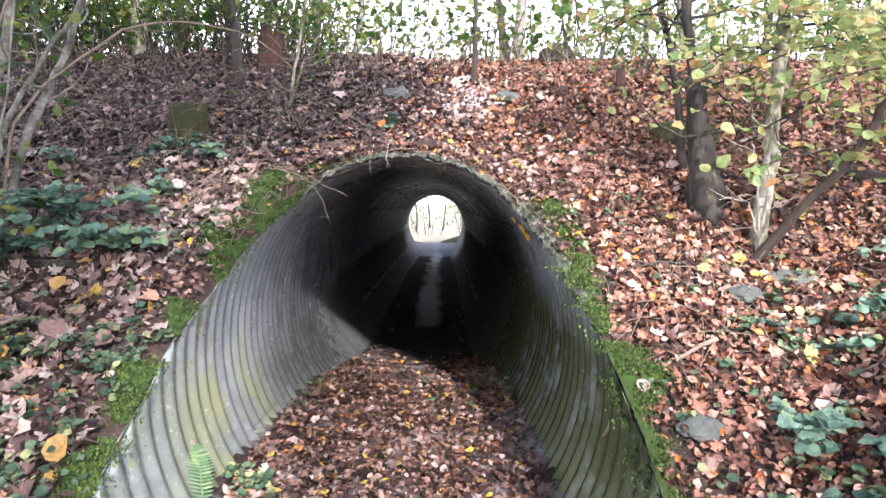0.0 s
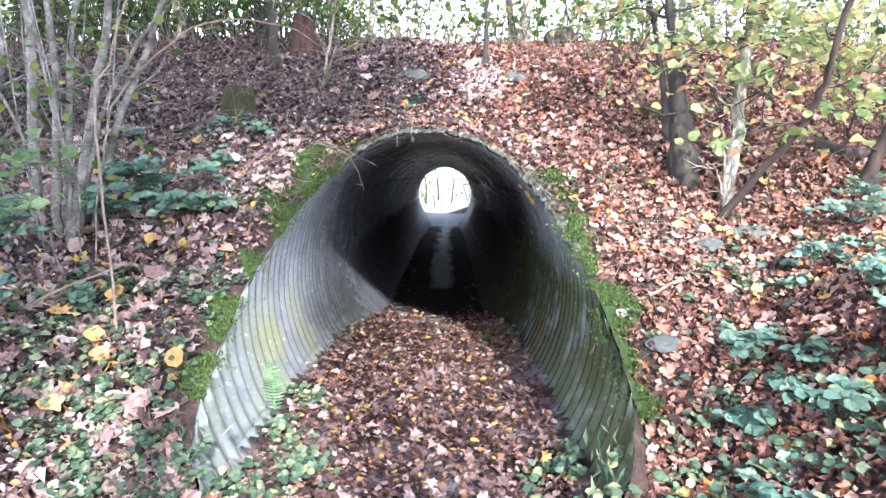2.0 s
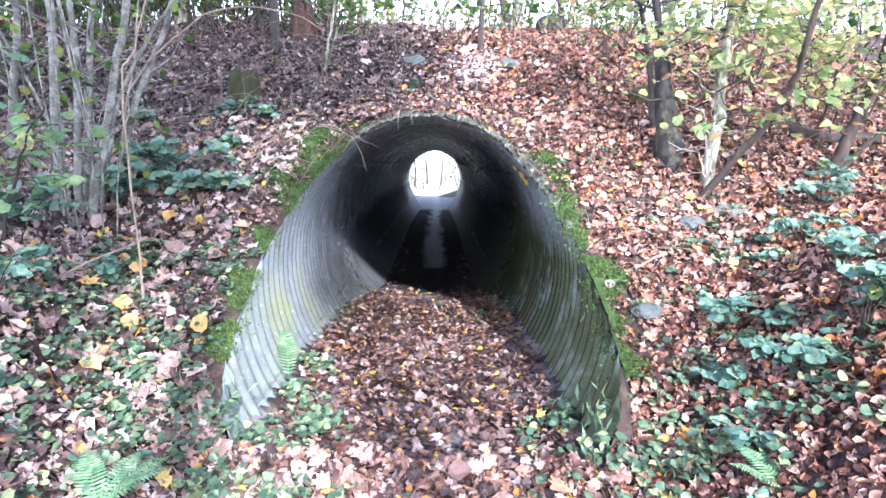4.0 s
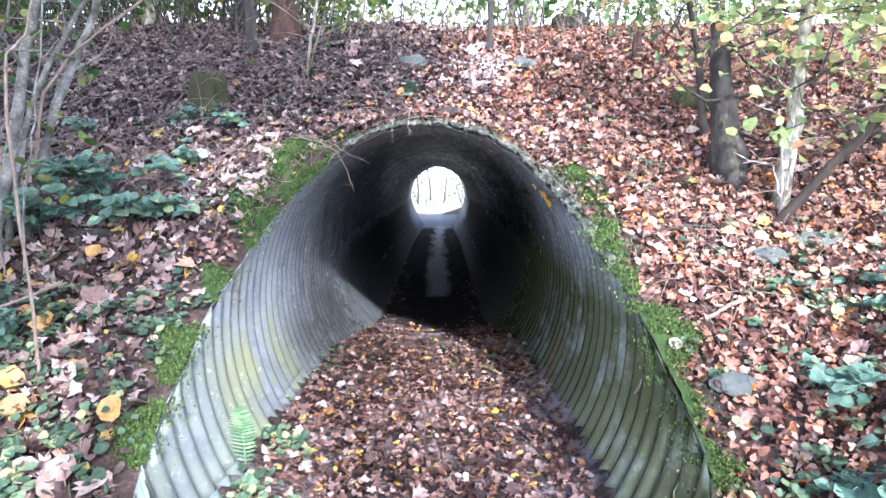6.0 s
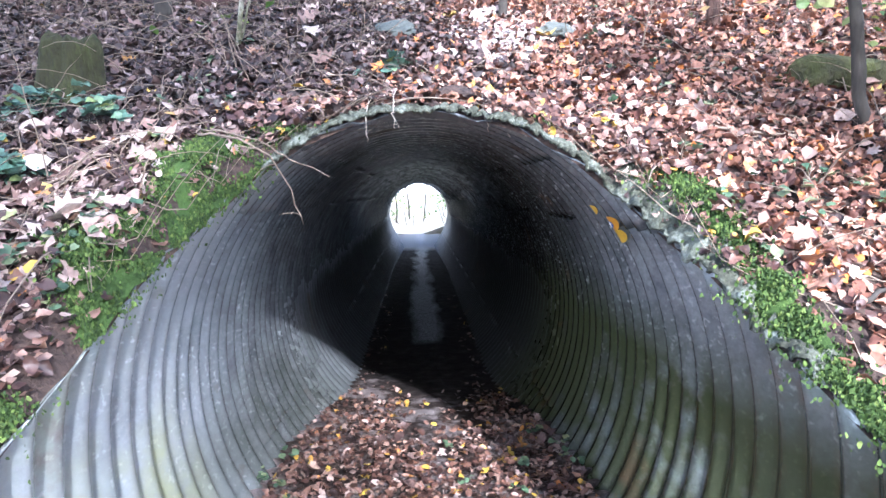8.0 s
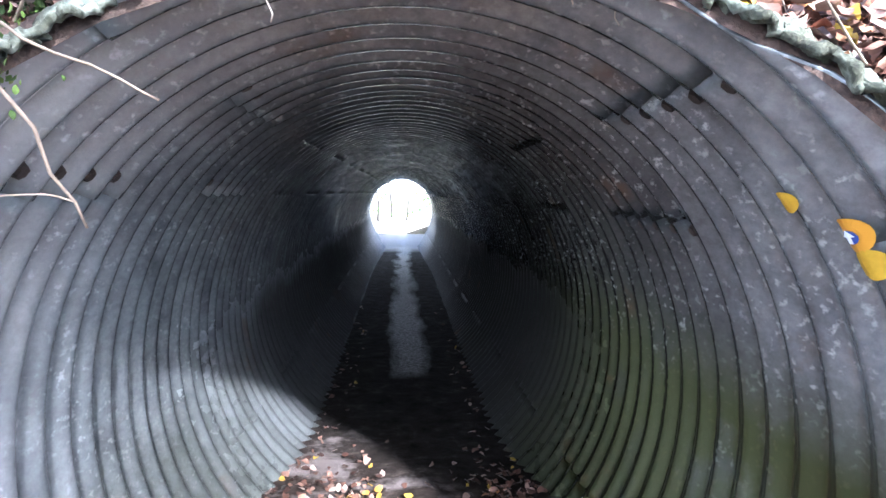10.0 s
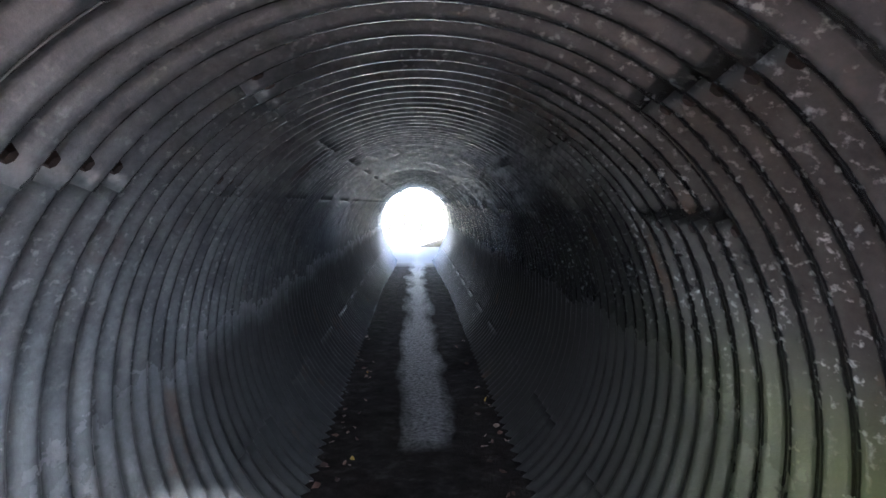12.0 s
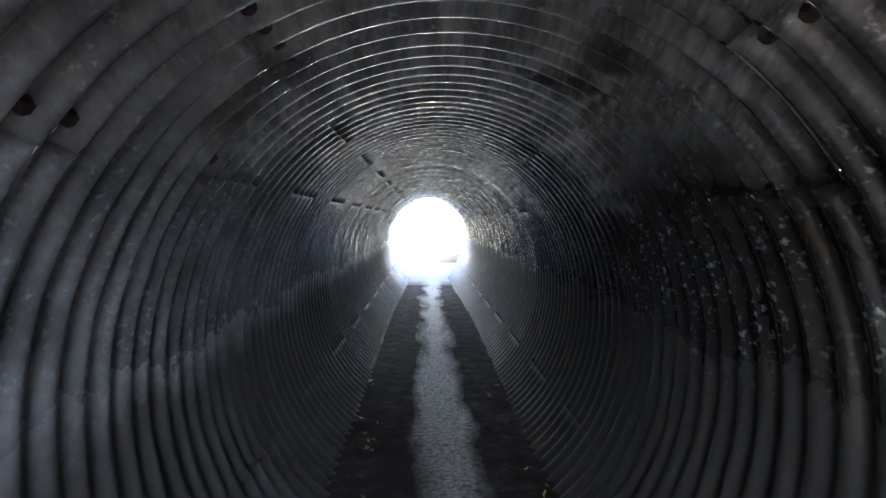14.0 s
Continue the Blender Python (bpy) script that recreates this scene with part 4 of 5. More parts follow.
for i, (a0, a1, o0, o1, dense, label) in enumerate([
    (-34, -24, 0.06, 0.20, 900, SMALL), (-57, -38, -0.01, 0.30, 3200, BROAD), (-71, -58, -0.01, 0.26, 2500, BROAD), (-82, -77, 0.0, 0.10, 400, SMALL),
    (-95, -87, 0.0, 0.16, 1200, BROAD), (-104, -97, 0.0, 0.13, 900, THIN), (20, 26, 0.10, 0.22, 500, SMALL), (50, 66, 0.07, 0.23, 1900, "pale green moss cushion on the mortar edge"),
    (66, 75, 0.0, 0.18, 1300, BROAD), (75, 79, 0.0, 0.09, 350, SMALL), (80, 88, 0.0, 0.22, 1700, BROAD), (89, 93, 0.0, 0.16, 800, BROAD), (94, 99, 0.0, 0.18, 900, THIN),
]):
    moss(a0, a1, o0, o1, dense, 51 + i, label)

rim_litter()

# ---- trees and shrubs ----


def stem_part(name, points, r0, r1, mat, parent, sides=9, jitter=0.006, label=""):
    line = bent(points, 5, jitter)
    s = Shape()
    s.tube(line, taper(len(line), r0, r1), sides, 0.35)
    return part(name, s.v, s.f, mat, parent, label, True), line


def foliage(line_points, count, spread, size, kind, mat, parent, rng, name="crown", droop=0.2):
    """Leaves round a set of points on twigs."""
    pts = np.array([tuple(p) for p in line_points])
    at = pts[rng.integers(0, len(pts), count)] + rng.normal(0, spread, (count, 3)) * (1, 1, 0.6)
    nrm = np.tile((0.0, -0.1, 1.0), (count, 1)) + rng.normal(0, 0.35 + droop, (count, 3))
    v, f = leaves(kind, at, nrm, rng.uniform(size[0], size[1], count), 0.1, 0.22)
    ob = tagged(new(name, mesh_fast(name, v, f, mat)), kind="stuff")
    ob.parent = parent
    return ob


def twigs(line, count, length, r, rng, up=0.4, start=0.4):
    """Side twigs of a stem: a list of short lines."""
    out = []
    for _ in range(count):
        i = int(rng.uniform(start, 1) * (len(line) - 1))
        p = Vector(line[i])
        way = Vector((rng.normal(), rng.normal(), rng.normal() * 0.4 + up)).normalized()
        n = 5
        pts = [p]
        for k in range(n):
            way = (way + Vector(rng.normal(0, 0.22, 3))).normalized()
            pts.append(pts[-1] + way * length * rng.uniform(0.6, 1.2) / n)
        out.append(pts)
    return out


def shrub(name, stems, label, category, mat, seed, twig_count=4, twig_len=0.7, leaf=None, leaf_count=0, leaf_size=(0.05, 0.09), spread=0.12, grow=1.6):
    """A clump of stems, each grown on past its last point, with side twigs and some leaves."""
    rng = np.random.default_rng(seed)
    thing = tagged(new(name), label, category)
    tips = []
    for r, pts in stems:
        pts = [Vector(p) for p in pts]
        foot = pts[0].copy()
        foot.z = min(foot.z, float(land(foot.x, foot.y))) - 0.08
        way = (pts[-1] - pts[-2]).normalized()
        if grow:
            pts.append(pts[-1] + (way + Vector((rng.normal(0, 0.12), rng.normal(0, 0.12), 0.15))).normalized() * grow)
        _, line = stem_part("stem", [foot] + pts[0:], r, r * 0.45, mat, thing)
        for t in twigs(line, twig_count, twig_len, r * 0.3, rng):
            s = Shape()
            s.tube(t, taper(len(t), min(max(r * 0.28, 0.004), 0.012), 0.002), 5, 0.2, False)
            part("twig", s.v, s.f, mat, thing, smooth=True)
            tips += t[2:]
    if leaf and leaf_count:
        foliage(tips, leaf_count, spread, leaf_size, "round", leaf, thing, rng)
    return thing


shrub("hazel_shrub", [
    (0.048, [(-2.71, -1.1, 1.27), (-2.67, -1.1, 2.4), (-2.68, -1.1, 2.87)]),
    (0.037, [(-2.54, -1.15, 1.27), (-2.51, -1.1, 2.29), (-2.53, -1.1, 2.87)]),
    (0.035, [(-2.54, -1.05, 1.26), (-2.46, -1.05, 2.09), (-2.39, -1.0, 2.89)]),
    (0.043, [(-2.42, -1.2, 1.19), (-2.24, -1.1, 2.28), (-2.11, -1.1, 2.87)]),
    (0.022, [(-2.41, -1.1, 1.27), (-2.27, -1.0, 2.09), (-2.0, -0.9, 2.67), (-1.82, -0.9, 2.91)]),
    (0.035, [(-2.36, -0.95, 1.38), (-2.22, -0.9, 2.02), (-2.06, -0.8, 2.49), (-1.9, -0.8, 2.94)]),
    (0.015, [(-2.60, -1.25, 1.25), (-2.62, -1.3, 1.9), (-2.9, -1.4, 2.7)]),
    (0.015, [(-2.45, -1.2, 1.2), (-2.3, -1.35, 1.7), (-2.32, -1.5, 2.3)]),
    (0.009, [(-2.48, -1.35, 1.1), (-2.50, -1.4, 1.6), (-2.56, -1.45, 2.2)]),
    (0.008, [(-2.30, -1.3, 1.1), (-2.22, -1.4, 1.6), (-2.25, -1.5, 2.0)]),
    (0.008, [(-2.22, -1.25, 1.1), (-2.12, -1.3, 1.7), (-1.98, -1.35, 2.3)]),
    (0.010, [(-2.62, -1.35, 1.1), (-2.74, -1.4, 1.7), (-2.80, -1.45, 2.4)]),
    (0.007, [(-2.38, -1.4, 1.05), (-2.40, -1.5, 1.5), (-2.36, -1.6, 1.9)]),
], "multi-stemmed grey hazel shrub with bare crooked stems", "shrub", BARK_GREY, 61, 5, 0.7, CANOPY, 160, (0.05, 0.09), 0.15)
shrub("sapling", [(0.045, [(-3.51, -0.4, 1.69), (-3.43, -0.4, 2.38), (-3.37, -0.4, 3.05)])], "slender grey-barked sapling beside the hazel shrub", "tree", BARK_GREY, 62, 6, 0.9, CANOPY, 120)
shrub("whip", [(0.009, [(-1.75, -1.9, 1.05), (-1.79, -1.9, 2.11), (-1.76, -1.8, 2.32), (-1.68, -1.7, 2.71)])], "thin pale bare stem rising from the bank", "stem", TWIG, 63, 2, 0.3, grow=0.8)
shrub("arching_stem", [(0.011, [(-2.36, -0.9, 1.4), (-2.18, -1.0, 2.17), (-1.88, -0.7, 2.67), (-1.54, -0.5, 2.9), (-1.04, -0.3, 2.86), (-0.8, -0.1, 2.7)])], "long bare bramble stem arching over the bank", "stem", TWIG, 64, 3, 0.35, grow=0)
shrub("dark_tree", [(0.125, [(2.11, -0.4, 1.7), (2.07, -0.37, 2.05), (2.02, -0.33, 2.45), (2.0, -0.32, 2.62)]), (0.05, [(2.03, -0.33, 2.3), (1.97, -0.3, 2.9), (1.9, -0.3, 3.6), (1.8, -0.2, 5.8)])], "dark wet-barked tree with pale lichen on the leafy bank", "tree", BARK_PATCHY, 65, 8, 1.2, AUTUMN, 120, (0.05, 0.09), 0.2, 0)
shrub("mossy_tree", [(0.062, [(2.33, -0.65, 1.57), (2.41, -0.6, 2.01), (2.42, -0.6, 2.4), (2.52, -0.5, 2.91), (2.52, -0.5, 3.07)])], "pale mossy slender tree on the leafy bank", "tree", BARK_MOSSY, 66, 8, 1.2, AUTUMN, 120, (0.06, 0.10), 0.2, 4.0)
shrub("slim_tree", [(0.038, [(2.12, 0.12, 2.05), (2.05, 0.12, 2.61), (1.99, 0.12, 2.92)])], "slim dark tree behind the larger trunks", "tree", BARK_DARK, 67, 6, 0.9, AUTUMN, 120, (0.05, 0.09), 0.2, 3.0)
shrub("leaning_bough", [(0.036, [(2.18, -0.81, 1.33), (2.40, -1.05, 1.75), (2.54, -1.3, 2.08), (2.57, -1.45, 2.35), (2.55, -1.6, 2.65)])], "dark leaning bough with peeling bark", "tree", LEAN_BARK, 68, 4, 0.6, AUTUMN, 60, (0.06, 0.1), 0.15, 1.2)
shrub("sapling", [(0.019, [(-1.09, 1.05, 2.55), (-1.02, 1.0, 3.03), (-0.92, 1.0, 3.52)]), (0.010, [(-1.08, 1.05, 2.6), (-0.97, 1.0, 2.93), (-0.86, 0.95, 3.12)])], "greenish forked sapling on the upper bank", "tree", BARK_MOSSY, 69, 3, 0.5, CANOPY, 40)
shrub("sapling", [(0.038, [(0.59, 1.62, 2.92), (0.61, 1.65, 3.42), (0.6, 1.65, 3.74)])], "thin dark tree near the top of the bank", "tree", BARK_DARK, 70, 5, 0.8, CANOPY, 60)
shrub("sapling", [(0.065, [(-1.75, 1.63, 3.05), (-1.78, 1.65, 3.45), (-1.81, 1.65, 3.72)])], "grey tree near the top of the bank", "tree", BARK_DARK, 71, 5, 0.8, CANOPY, 120)
shrub("dead_trunk", [(0.075, [(3.46, -0.5, 1.55), (3.57, -0.5, 1.91), (3.68, -0.55, 2.25)]), (0.03, [(3.50, -0.5, 1.6), (3.72, -0.6, 1.9), (3.95, -0.7, 2.2)])], "leaning dead trunk with broken branches on the bank", "tree", LEAN_BARK, 72, 4, 0.5, grow=0.5)
shrub("pale_twig_spray", [(0.011, [(2.28, -0.75, 1.55), (2.24, -0.78, 1.85), (2.20, -0.80, 2.1)]), (0.009, [(2.28, -0.75, 1.55), (2.30, -0.8, 1.8), (2.27, -0.85, 2.05)]), (0.008, [(2.27, -0.75, 1.55), (2.18, -0.8, 1.75), (2.12, -0.82, 1.78)])], "spray of pale dead twigs between the trunks", "twigs", ROOT, 73, 3, 0.25, grow=0)


def leafy_branch(base, target, count, seed, mat=AUTUMN, size=(0.06, 0.11), label="branch of turning yellow-green hazel leaves"):
    """A thin bough held out over the bank with sprays of leaves."""
    rng = np.random.default_rng(seed)
    thing = tagged(new("leafy_bough"), label, "branch", group="boughs over the bank")
    a, b = Vector(base), Vector(target)
    mid = (a + b) / 2 + Vector((0, 0, 0.12))
    _, line = stem_part("bough", [a, mid, b], 0.013, 0.004, BARK_DARK, thing, 6)
    tips = list(line[4:])
    for t in twigs(line, 9, 0.45, 0.004, rng, 0.1, 0.3):
        s = Shape()
        s.tube(t, taper(len(t), 0.004, 0.0015), 4, 0.1, False)
        part("twig", s.v, s.f, BARK_DARK, thing)
        tips += t[1:]
    foliage(tips, count, 0.07, size, "round", mat, thing, rng, "leafage", 0.1)
    return thing


for i, (a, b, n) in enumerate([
    ((2.45, -0.55, 2.75), (1.75, -0.75, 2.45), 60), ((2.5, -0.5, 2.9), (2.9, -1.3, 2.45), 85), ((2.52, -0.5, 3.0), (2.2, -1.0, 2.75), 70),
    ((3.2, -0.6, 2.6), (2.7, -1.3, 2.25), 80), ((3.4, -0.2, 2.9), (2.9, -0.7, 2.55), 80), ((1.95, -0.3, 2.95), (1.45, -0.1, 2.95), 50),
    ((2.42, -0.6, 2.05), (2.62, -0.85, 1.93), 26), ((3.6, 0.3, 3.0), (3.1, 0.0, 2.75), 70), ((2.0, 0.4, 3.1), (1.5, 0.7, 3.15), 50), ((3.2, -0.9, 2.3), (2.75, -1.5, 2.05), 55), ((2.9, 0.6, 3.3), (2.3, 0.6, 3.2), 60), ((4.2, -0.6, 2.6), (3.5, -1.0, 2.35), 90),
]):
    leafy_branch(a, b, int(n * 1.9), 80 + i, size=(0.04, 0.085))
leafy_branch((-2.5, -2.05, 1.15), (-2.02, -2.3, 1.95), 34, 95, SPRAY, (0.07, 0.12), "spray of pale green leaves beside the hazel stems")
leafy_branch((-2.8, -1.9, 1.3), (-2.2, -2.15, 1.80), 34, 96, SPRAY, (0.07, 0.12), "spray of green leaves beside the hazel stems")


def wood_tree(seed, height, r, crown_from, leaf_count, size, mat):
    """One woodland tree: a crooked tapered trunk, limbs and a loose, gappy crown."""
    rng = np.random.default_rng(seed)
    thing = tagged(new("woodland_tree"), "slender woodland tree with thin yellowing autumn leaves", "tree", group="trees of the wood")
    pts, p = [], Vector((0, 0, -0.25))
    lean = Vector((rng.normal(0, 0.05), rng.normal(0, 0.05), 1))
    for k in range(7):
        pts.append(p.copy())
        p = p + lean * (height / 6) + Vector((rng.normal(0, 0.12), rng.normal(0, 0.12), 0))
    _, line = stem_part("trunk", pts, r, r * 0.2, mat, thing, 8, 0.01)
    s, tips = Shape(), []
    for t in twigs(line, 12, height * 0.24, r * 0.3, rng, 0.5, crown_from):
        s.tube(t, taper(len(t), r * 0.3, 0.006), 5, 0.2, False)
        tips += t[1:]
        for q in twigs(t, 3, height * 0.1, 0.01, rng, 0.2, 0.4):
            s.tube(q, taper(len(q), 0.008, 0.003), 4, 0.1, False)
            tips += q[1:]
    tagged(part("branchwork", s.v, s.f, mat, thing, smooth=True), kind="stuff")
    foliage(tips, leaf_count, 0.22, size, "round", CANOPY, thing, rng)
    return thing


def understorey(seed, height, stems, leaf_count):
    """Thin upright shoots with a scatter of leaves, as grow along the top of the bank."""
    rng = np.random.default_rng(seed)
    thing = tagged(new("undergrowth_shrub"), "thin leggy undergrowth with scattered green leaves", "shrub", group="undergrowth of the wood")
    s, tips = Shape(), []
    for _ in range(stems):
        p = Vector((rng.normal(0, 0.25), rng.normal(0, 0.25), -0.1))
        way = Vector((rng.normal(0, 0.2), rng.normal(0, 0.2), 1)).normalized()
        pts = [p]
        for k in range(6):
            way = (way + Vector(rng.normal(0, 0.12, 3))).normalized()
            pts.append(pts[-1] + way * height * rng.uniform(0.7, 1.1) / 6)
        s.tube(pts, taper(7, rng.uniform(0.006, 0.016), 0.003), 5, 0.2, False)
        tips += pts[2:]
    tagged(part("stemwork", s.v, s.f, BARK_DARK, thing, smooth=True), kind="stuff")
    foliage(tips, leaf_count, 0.16, (0.05, 0.10), "round", CANOPY, thing, rng, "leafage")
    return thing


protos = [wood_tree(100 + i, 8 + 1.1 * i, (0.07, 0.10, 0.06, 0.12)[i], 0.35, 460, (0.06, 0.12), (BARK_DARK, BARK_GREY, BARK_DARK, BARK_MOSSY)[i]) for i in range(4)]
shoots = [understorey(120 + i, 1.0 + 0.35 * i, 7, 70 + 25 * i) for i in range(4)]
rng = np.random.default_rng(130)


def plant(protos_, x, y, scale, i):
    m = pose(x, y, float(land(x, y)), 0, 0, rng.uniform(0, 360)) @ Matrix.Scale(scale, 4)
    ob = protos_[i % len(protos_)]
    if ob.get("placed"):
        c = copy_thing(ob, pose(0, 0, 0))
        c.matrix_basis = m
        return c
    ob["placed"] = 1
    ob.matrix_basis = m
    return ob


# the pair of trunks seen over the crest, then the wood on top, on the slopes beyond and behind the walker
for i, (x, y) in enumerate([(1.15, 4.5), (1.40, 4.75), (-2.4, 3.6), (-3.3, 2.9), (-5.2, 2.8), (-4.4, 5.0)]):
    plant(protos, x, y, rng.uniform(0.8, 1.1), i)
for i in range(46):
    x, y = rng.uniform(-15, 15), rng.uniform(4.5, 16)
    if abs(x) > 0.5 + 0.10 * y:
        plant(protos, x, y, rng.uniform(0.7, 1.25), i)
for i in range(22):
    x, y = rng.uniform(-14, 14), rng.uniform(27, 44)
    if abs(x) > 3.2:
        plant(protos, x, y, rng.uniform(0.8, 1.3), i)
for x, y, s in [(-6, 0.4, 1.0), (-5.2, -1.6, 0.9), (-7.5, -3, 1.2), (6.4, -0.8, 1.0), (7.6, -3.4, 1.1), (-5, -6, 1.2), (6, -7, 1.2)]:
    plant(protos, x, y, s, int(x * 7) % 4)


def canopy_tree(x, y, height, spread, count, clumps, seed):
    """A full-grown tree added unseen behind the walker; its crown stands between the sun and the bank."""
    rng_ = np.random.default_rng(seed)
    thing = tagged(new("canopy_tree"), "unseen tall woodland tree with a leafy crown, placed for shade", "tree", group="tall trees of the wood")
    z = float(land(x, y))
    _, line = stem_part("trunk", [(x, y, z - 0.2), (x + 0.1, y, z + height * 0.35), (x, y + 0.1, z + height * 0.7), (x, y, z + height)], 0.19, 0.05, BARK_DARK, thing, 10)
    heart, tips = Vector((x, y, z + height * 0.86)), []
    for _ in range(clumps):
        way = Vector(rng_.normal(0, 1, 3)).normalized()
        tip = heart + Vector((way.x * spread[0], way.y * spread[0], way.z * spread[1])) * rng_.uniform(0.25, 1.0) ** 0.6
        start = Vector(line[rng_.integers(9, len(line))])
        s = Shape()
        pts = bent([start, (start + tip) / 2 + Vector((0, 0, 0.2)), tip], 3)
        s.tube(pts, taper(len(pts), 0.035, 0.008), 5, 0.2, False)
        part("limb", s.v, s.f, BARK_DARK, thing, smooth=True)
        tips.append(tip)
    foliage(tips, count, 0.42, (0.13, 0.22), "round", CANOPY, thing, rng_)
    return thing


for args in SHADE:
    canopy_tree(*args)
for i in range(64):
    x, y = rng.uniform(-9, 9), rng.uniform(2.5, 6.5)
    plant(shoots, x, y, rng.uniform(0.6, 1.5), i)
for i, (x, y, s) in enumerate([(-1.2, 2.6, 0.8), (-0.5, 2.5, 0.9), (0.2, 2.6, 0.6), (-2.6, 2.2, 0.9), (2.3, 1.9, 0.7), (3.3, 1.2, 0.8), (4.0, 0.2, 0.9), (-3.6, 1.4, 0.8), (3.0, 0.7, 0.7), (1.5, 2.4, 0.5), (4.4, -0.8, 0.8), (-4.1, 0.3, 0.9), (-0.9, 2.2, 0.5), (2.7, 2.3, 0.9)]):
    plant(shoots, x, y, s, i)
for i in range(26):
    plant(shoots, rng.uniform(-6.5, -1.2), rng.uniform(2.2, 4.2), rng.uniform(0.7, 1.3), i)
for i in range(24):
    plant(shoots, rng.uniform(-5.5, -1.0), rng.uniform(2.6, 4.6), rng.uniform(0.9, 1.5), i)
for i in range(10):
    plant(shoots, rng.choice((-1, 1)) * rng.uniform(1.6, 5), rng.uniform(24.5, 28), rng.uniform(0.8, 1.4), i)

for i, (x, y, size) in enumerate([(-1.3, 28.4, 1.2), (-0.5, 30.0, 1.5), (1.6, 31.0, 1.2)]):
    plant(shoots, x, y, size, i + 1)
for i, (x, y, size) in enumerate([(-1.2, 31.0, 0.9), (-2.4, 33.0, 1.1), (0.3, 36.0, 0.9), (1.9, 34.0, 1.0), (-0.6, 40.0, 1.1), (2.8, 38.0, 1.2)]):
    plant(protos, x, y, size, i)

# ---- stumps, logs, stones ----


def stump(name, x, y, r, height, mat, label, seed, ragged=0.05, narrow=0.15):
    """An old stump: grooved sides, root flares, a rounded shoulder and a rough, dished top."""
    sides, levels = 44, 12
    z0 = float(land(x, y)) - 0.14
    verts = []
    for j in range(levels + 1):
        t = j / levels
        for k in range(sides):
            a = 2 * math.pi * k / sides
            around = Vector((math.cos(a), math.sin(a), 0))
            groove = noise.noise(around * 5 + Vector((seed, seed, t * 0.5)))
            big = noise.noise(around * 1.5 + Vector((0, seed, t * 0.7)))
            shoulder = 1 - 0.25 * max(0.0, (t - 0.85) / 0.15) ** 2
            rr = r * (1 + 0.55 * (1 - t) ** 3 * (0.6 + 0.4 * math.sin(5 * a + seed)) + 0.25 * big + 0.12 * groove - narrow * t) * shoulder
            top = ragged * (2.2 * big + 1.2 * groove) * max(0.0, (t - 0.6) / 0.4)
            verts.append((x + rr * math.cos(a), y + rr * math.sin(a), z0 + (height + 0.14) * t + top))
    faces = [(j * sides + k, j * sides + (k + 1) % sides, (j + 1) * sides + (k + 1) % sides, (j + 1) * sides + k) for j in range(levels) for k in range(sides)]
    verts.append((x, y, z0 + height + 0.10))
    faces += [(levels * sides + k, levels * sides + (k + 1) % sides, len(verts) - 1) for k in range(sides)]
    return tagged(new(name, mesh_of(name, verts, faces, mat, True)), label, "stump")


stump("tree_stump", -1.80, 0.54, 0.155, 0.30, STUMP_MOSS, "old mossy tree stump on the leafy bank", 1.0, 0.015)
stump("tree_stump", -1.52, 2.05, 0.17, 0.40, ROTTEN, "broken reddish rotten stump near the crest", 2.0, 0.07, 0.4)
stump("tree_stump", 1.98, 1.38, 0.045, 0.28, ROTTEN, "thin reddish broken stub on the bank", 4.0, 0.03)


def lump(name, x, y, size, mat, label, category, seed, sink=0.35):
    """A weathered stone or clod, half sunk in the ground."""
    bm = bmesh.new()
    bmesh.ops.create_icosphere(bm, subdivisions=3, radius=1)
    for v in bm.verts:
        n = noise.noise(v.co * 1.6 + Vector((seed, 0, 0))) * 0.35 + noise.noise(v.co * 5 + Vector((0, seed, 0))) * 0.08
        v.co = v.co * (1 + n)
        v.co.x, v.co.y, v.co.z = v.co.x * size[0], v.co.y * size[1], v.co.z * size[2]
    me = bpy.data.meshes.new(name)
    bm.to_mesh(me)
    bm.free()
    me.materials.append(mat)
    ob = tagged(new(name, me), label, category)
    nrm = Vector(land_normal(np.array(x), np.array(y)))
    ob.matrix_basis = Matrix.LocRotScale((x, y, float(land(x, y)) + size[2] * (1 - sink) * 0.6 + 0.02), nrm.to_track_quat("Z", "Y"), (1, 1, 1))
    return ob


lump("stone", 2.03, -1.11, (0.10, 0.07, 0.035), STONE, "flat grey-green stone among beech leaves", "stone", 1.0)
lump("stone", 0.88, 1.22, (0.10, 0.08, 0.05), STONE, "dark grey stone near the bare patch", "stone", 2.0)
lump("stone", -0.16, 1.30, (0.15, 0.09, 0.05), STONE, "grey stone lying in the leaves above the pipe", "stone", 3.0)
lump("stone", 2.35, -1.02, (0.12, 0.07, 0.03), STONE, "flat grey stone among beech leaves", "stone", 4.0)
lump("stone", 1.45, -1.95, (0.09, 0.07, 0.03), STONE, "small grey stone beside the moss", "stone", 5.0)
lump("clod", 0.18, 0.36, (0.16, 0.11, 0.07), SOIL, "dark bare clod of soil over the crown", "soil", 6.0)
lump("stump_log", 1.60, 2.65, (0.20, 0.14, 0.14), BARK_DARK, "dark short log lying on the crest", "log", 7.0, 0.1)
lump("mossy_log", 2.30, 0.58, (0.30, 0.13, 0.12), STUMP_MOSS, "low dark mossy log behind the trees", "log", 9.0, 0.3)


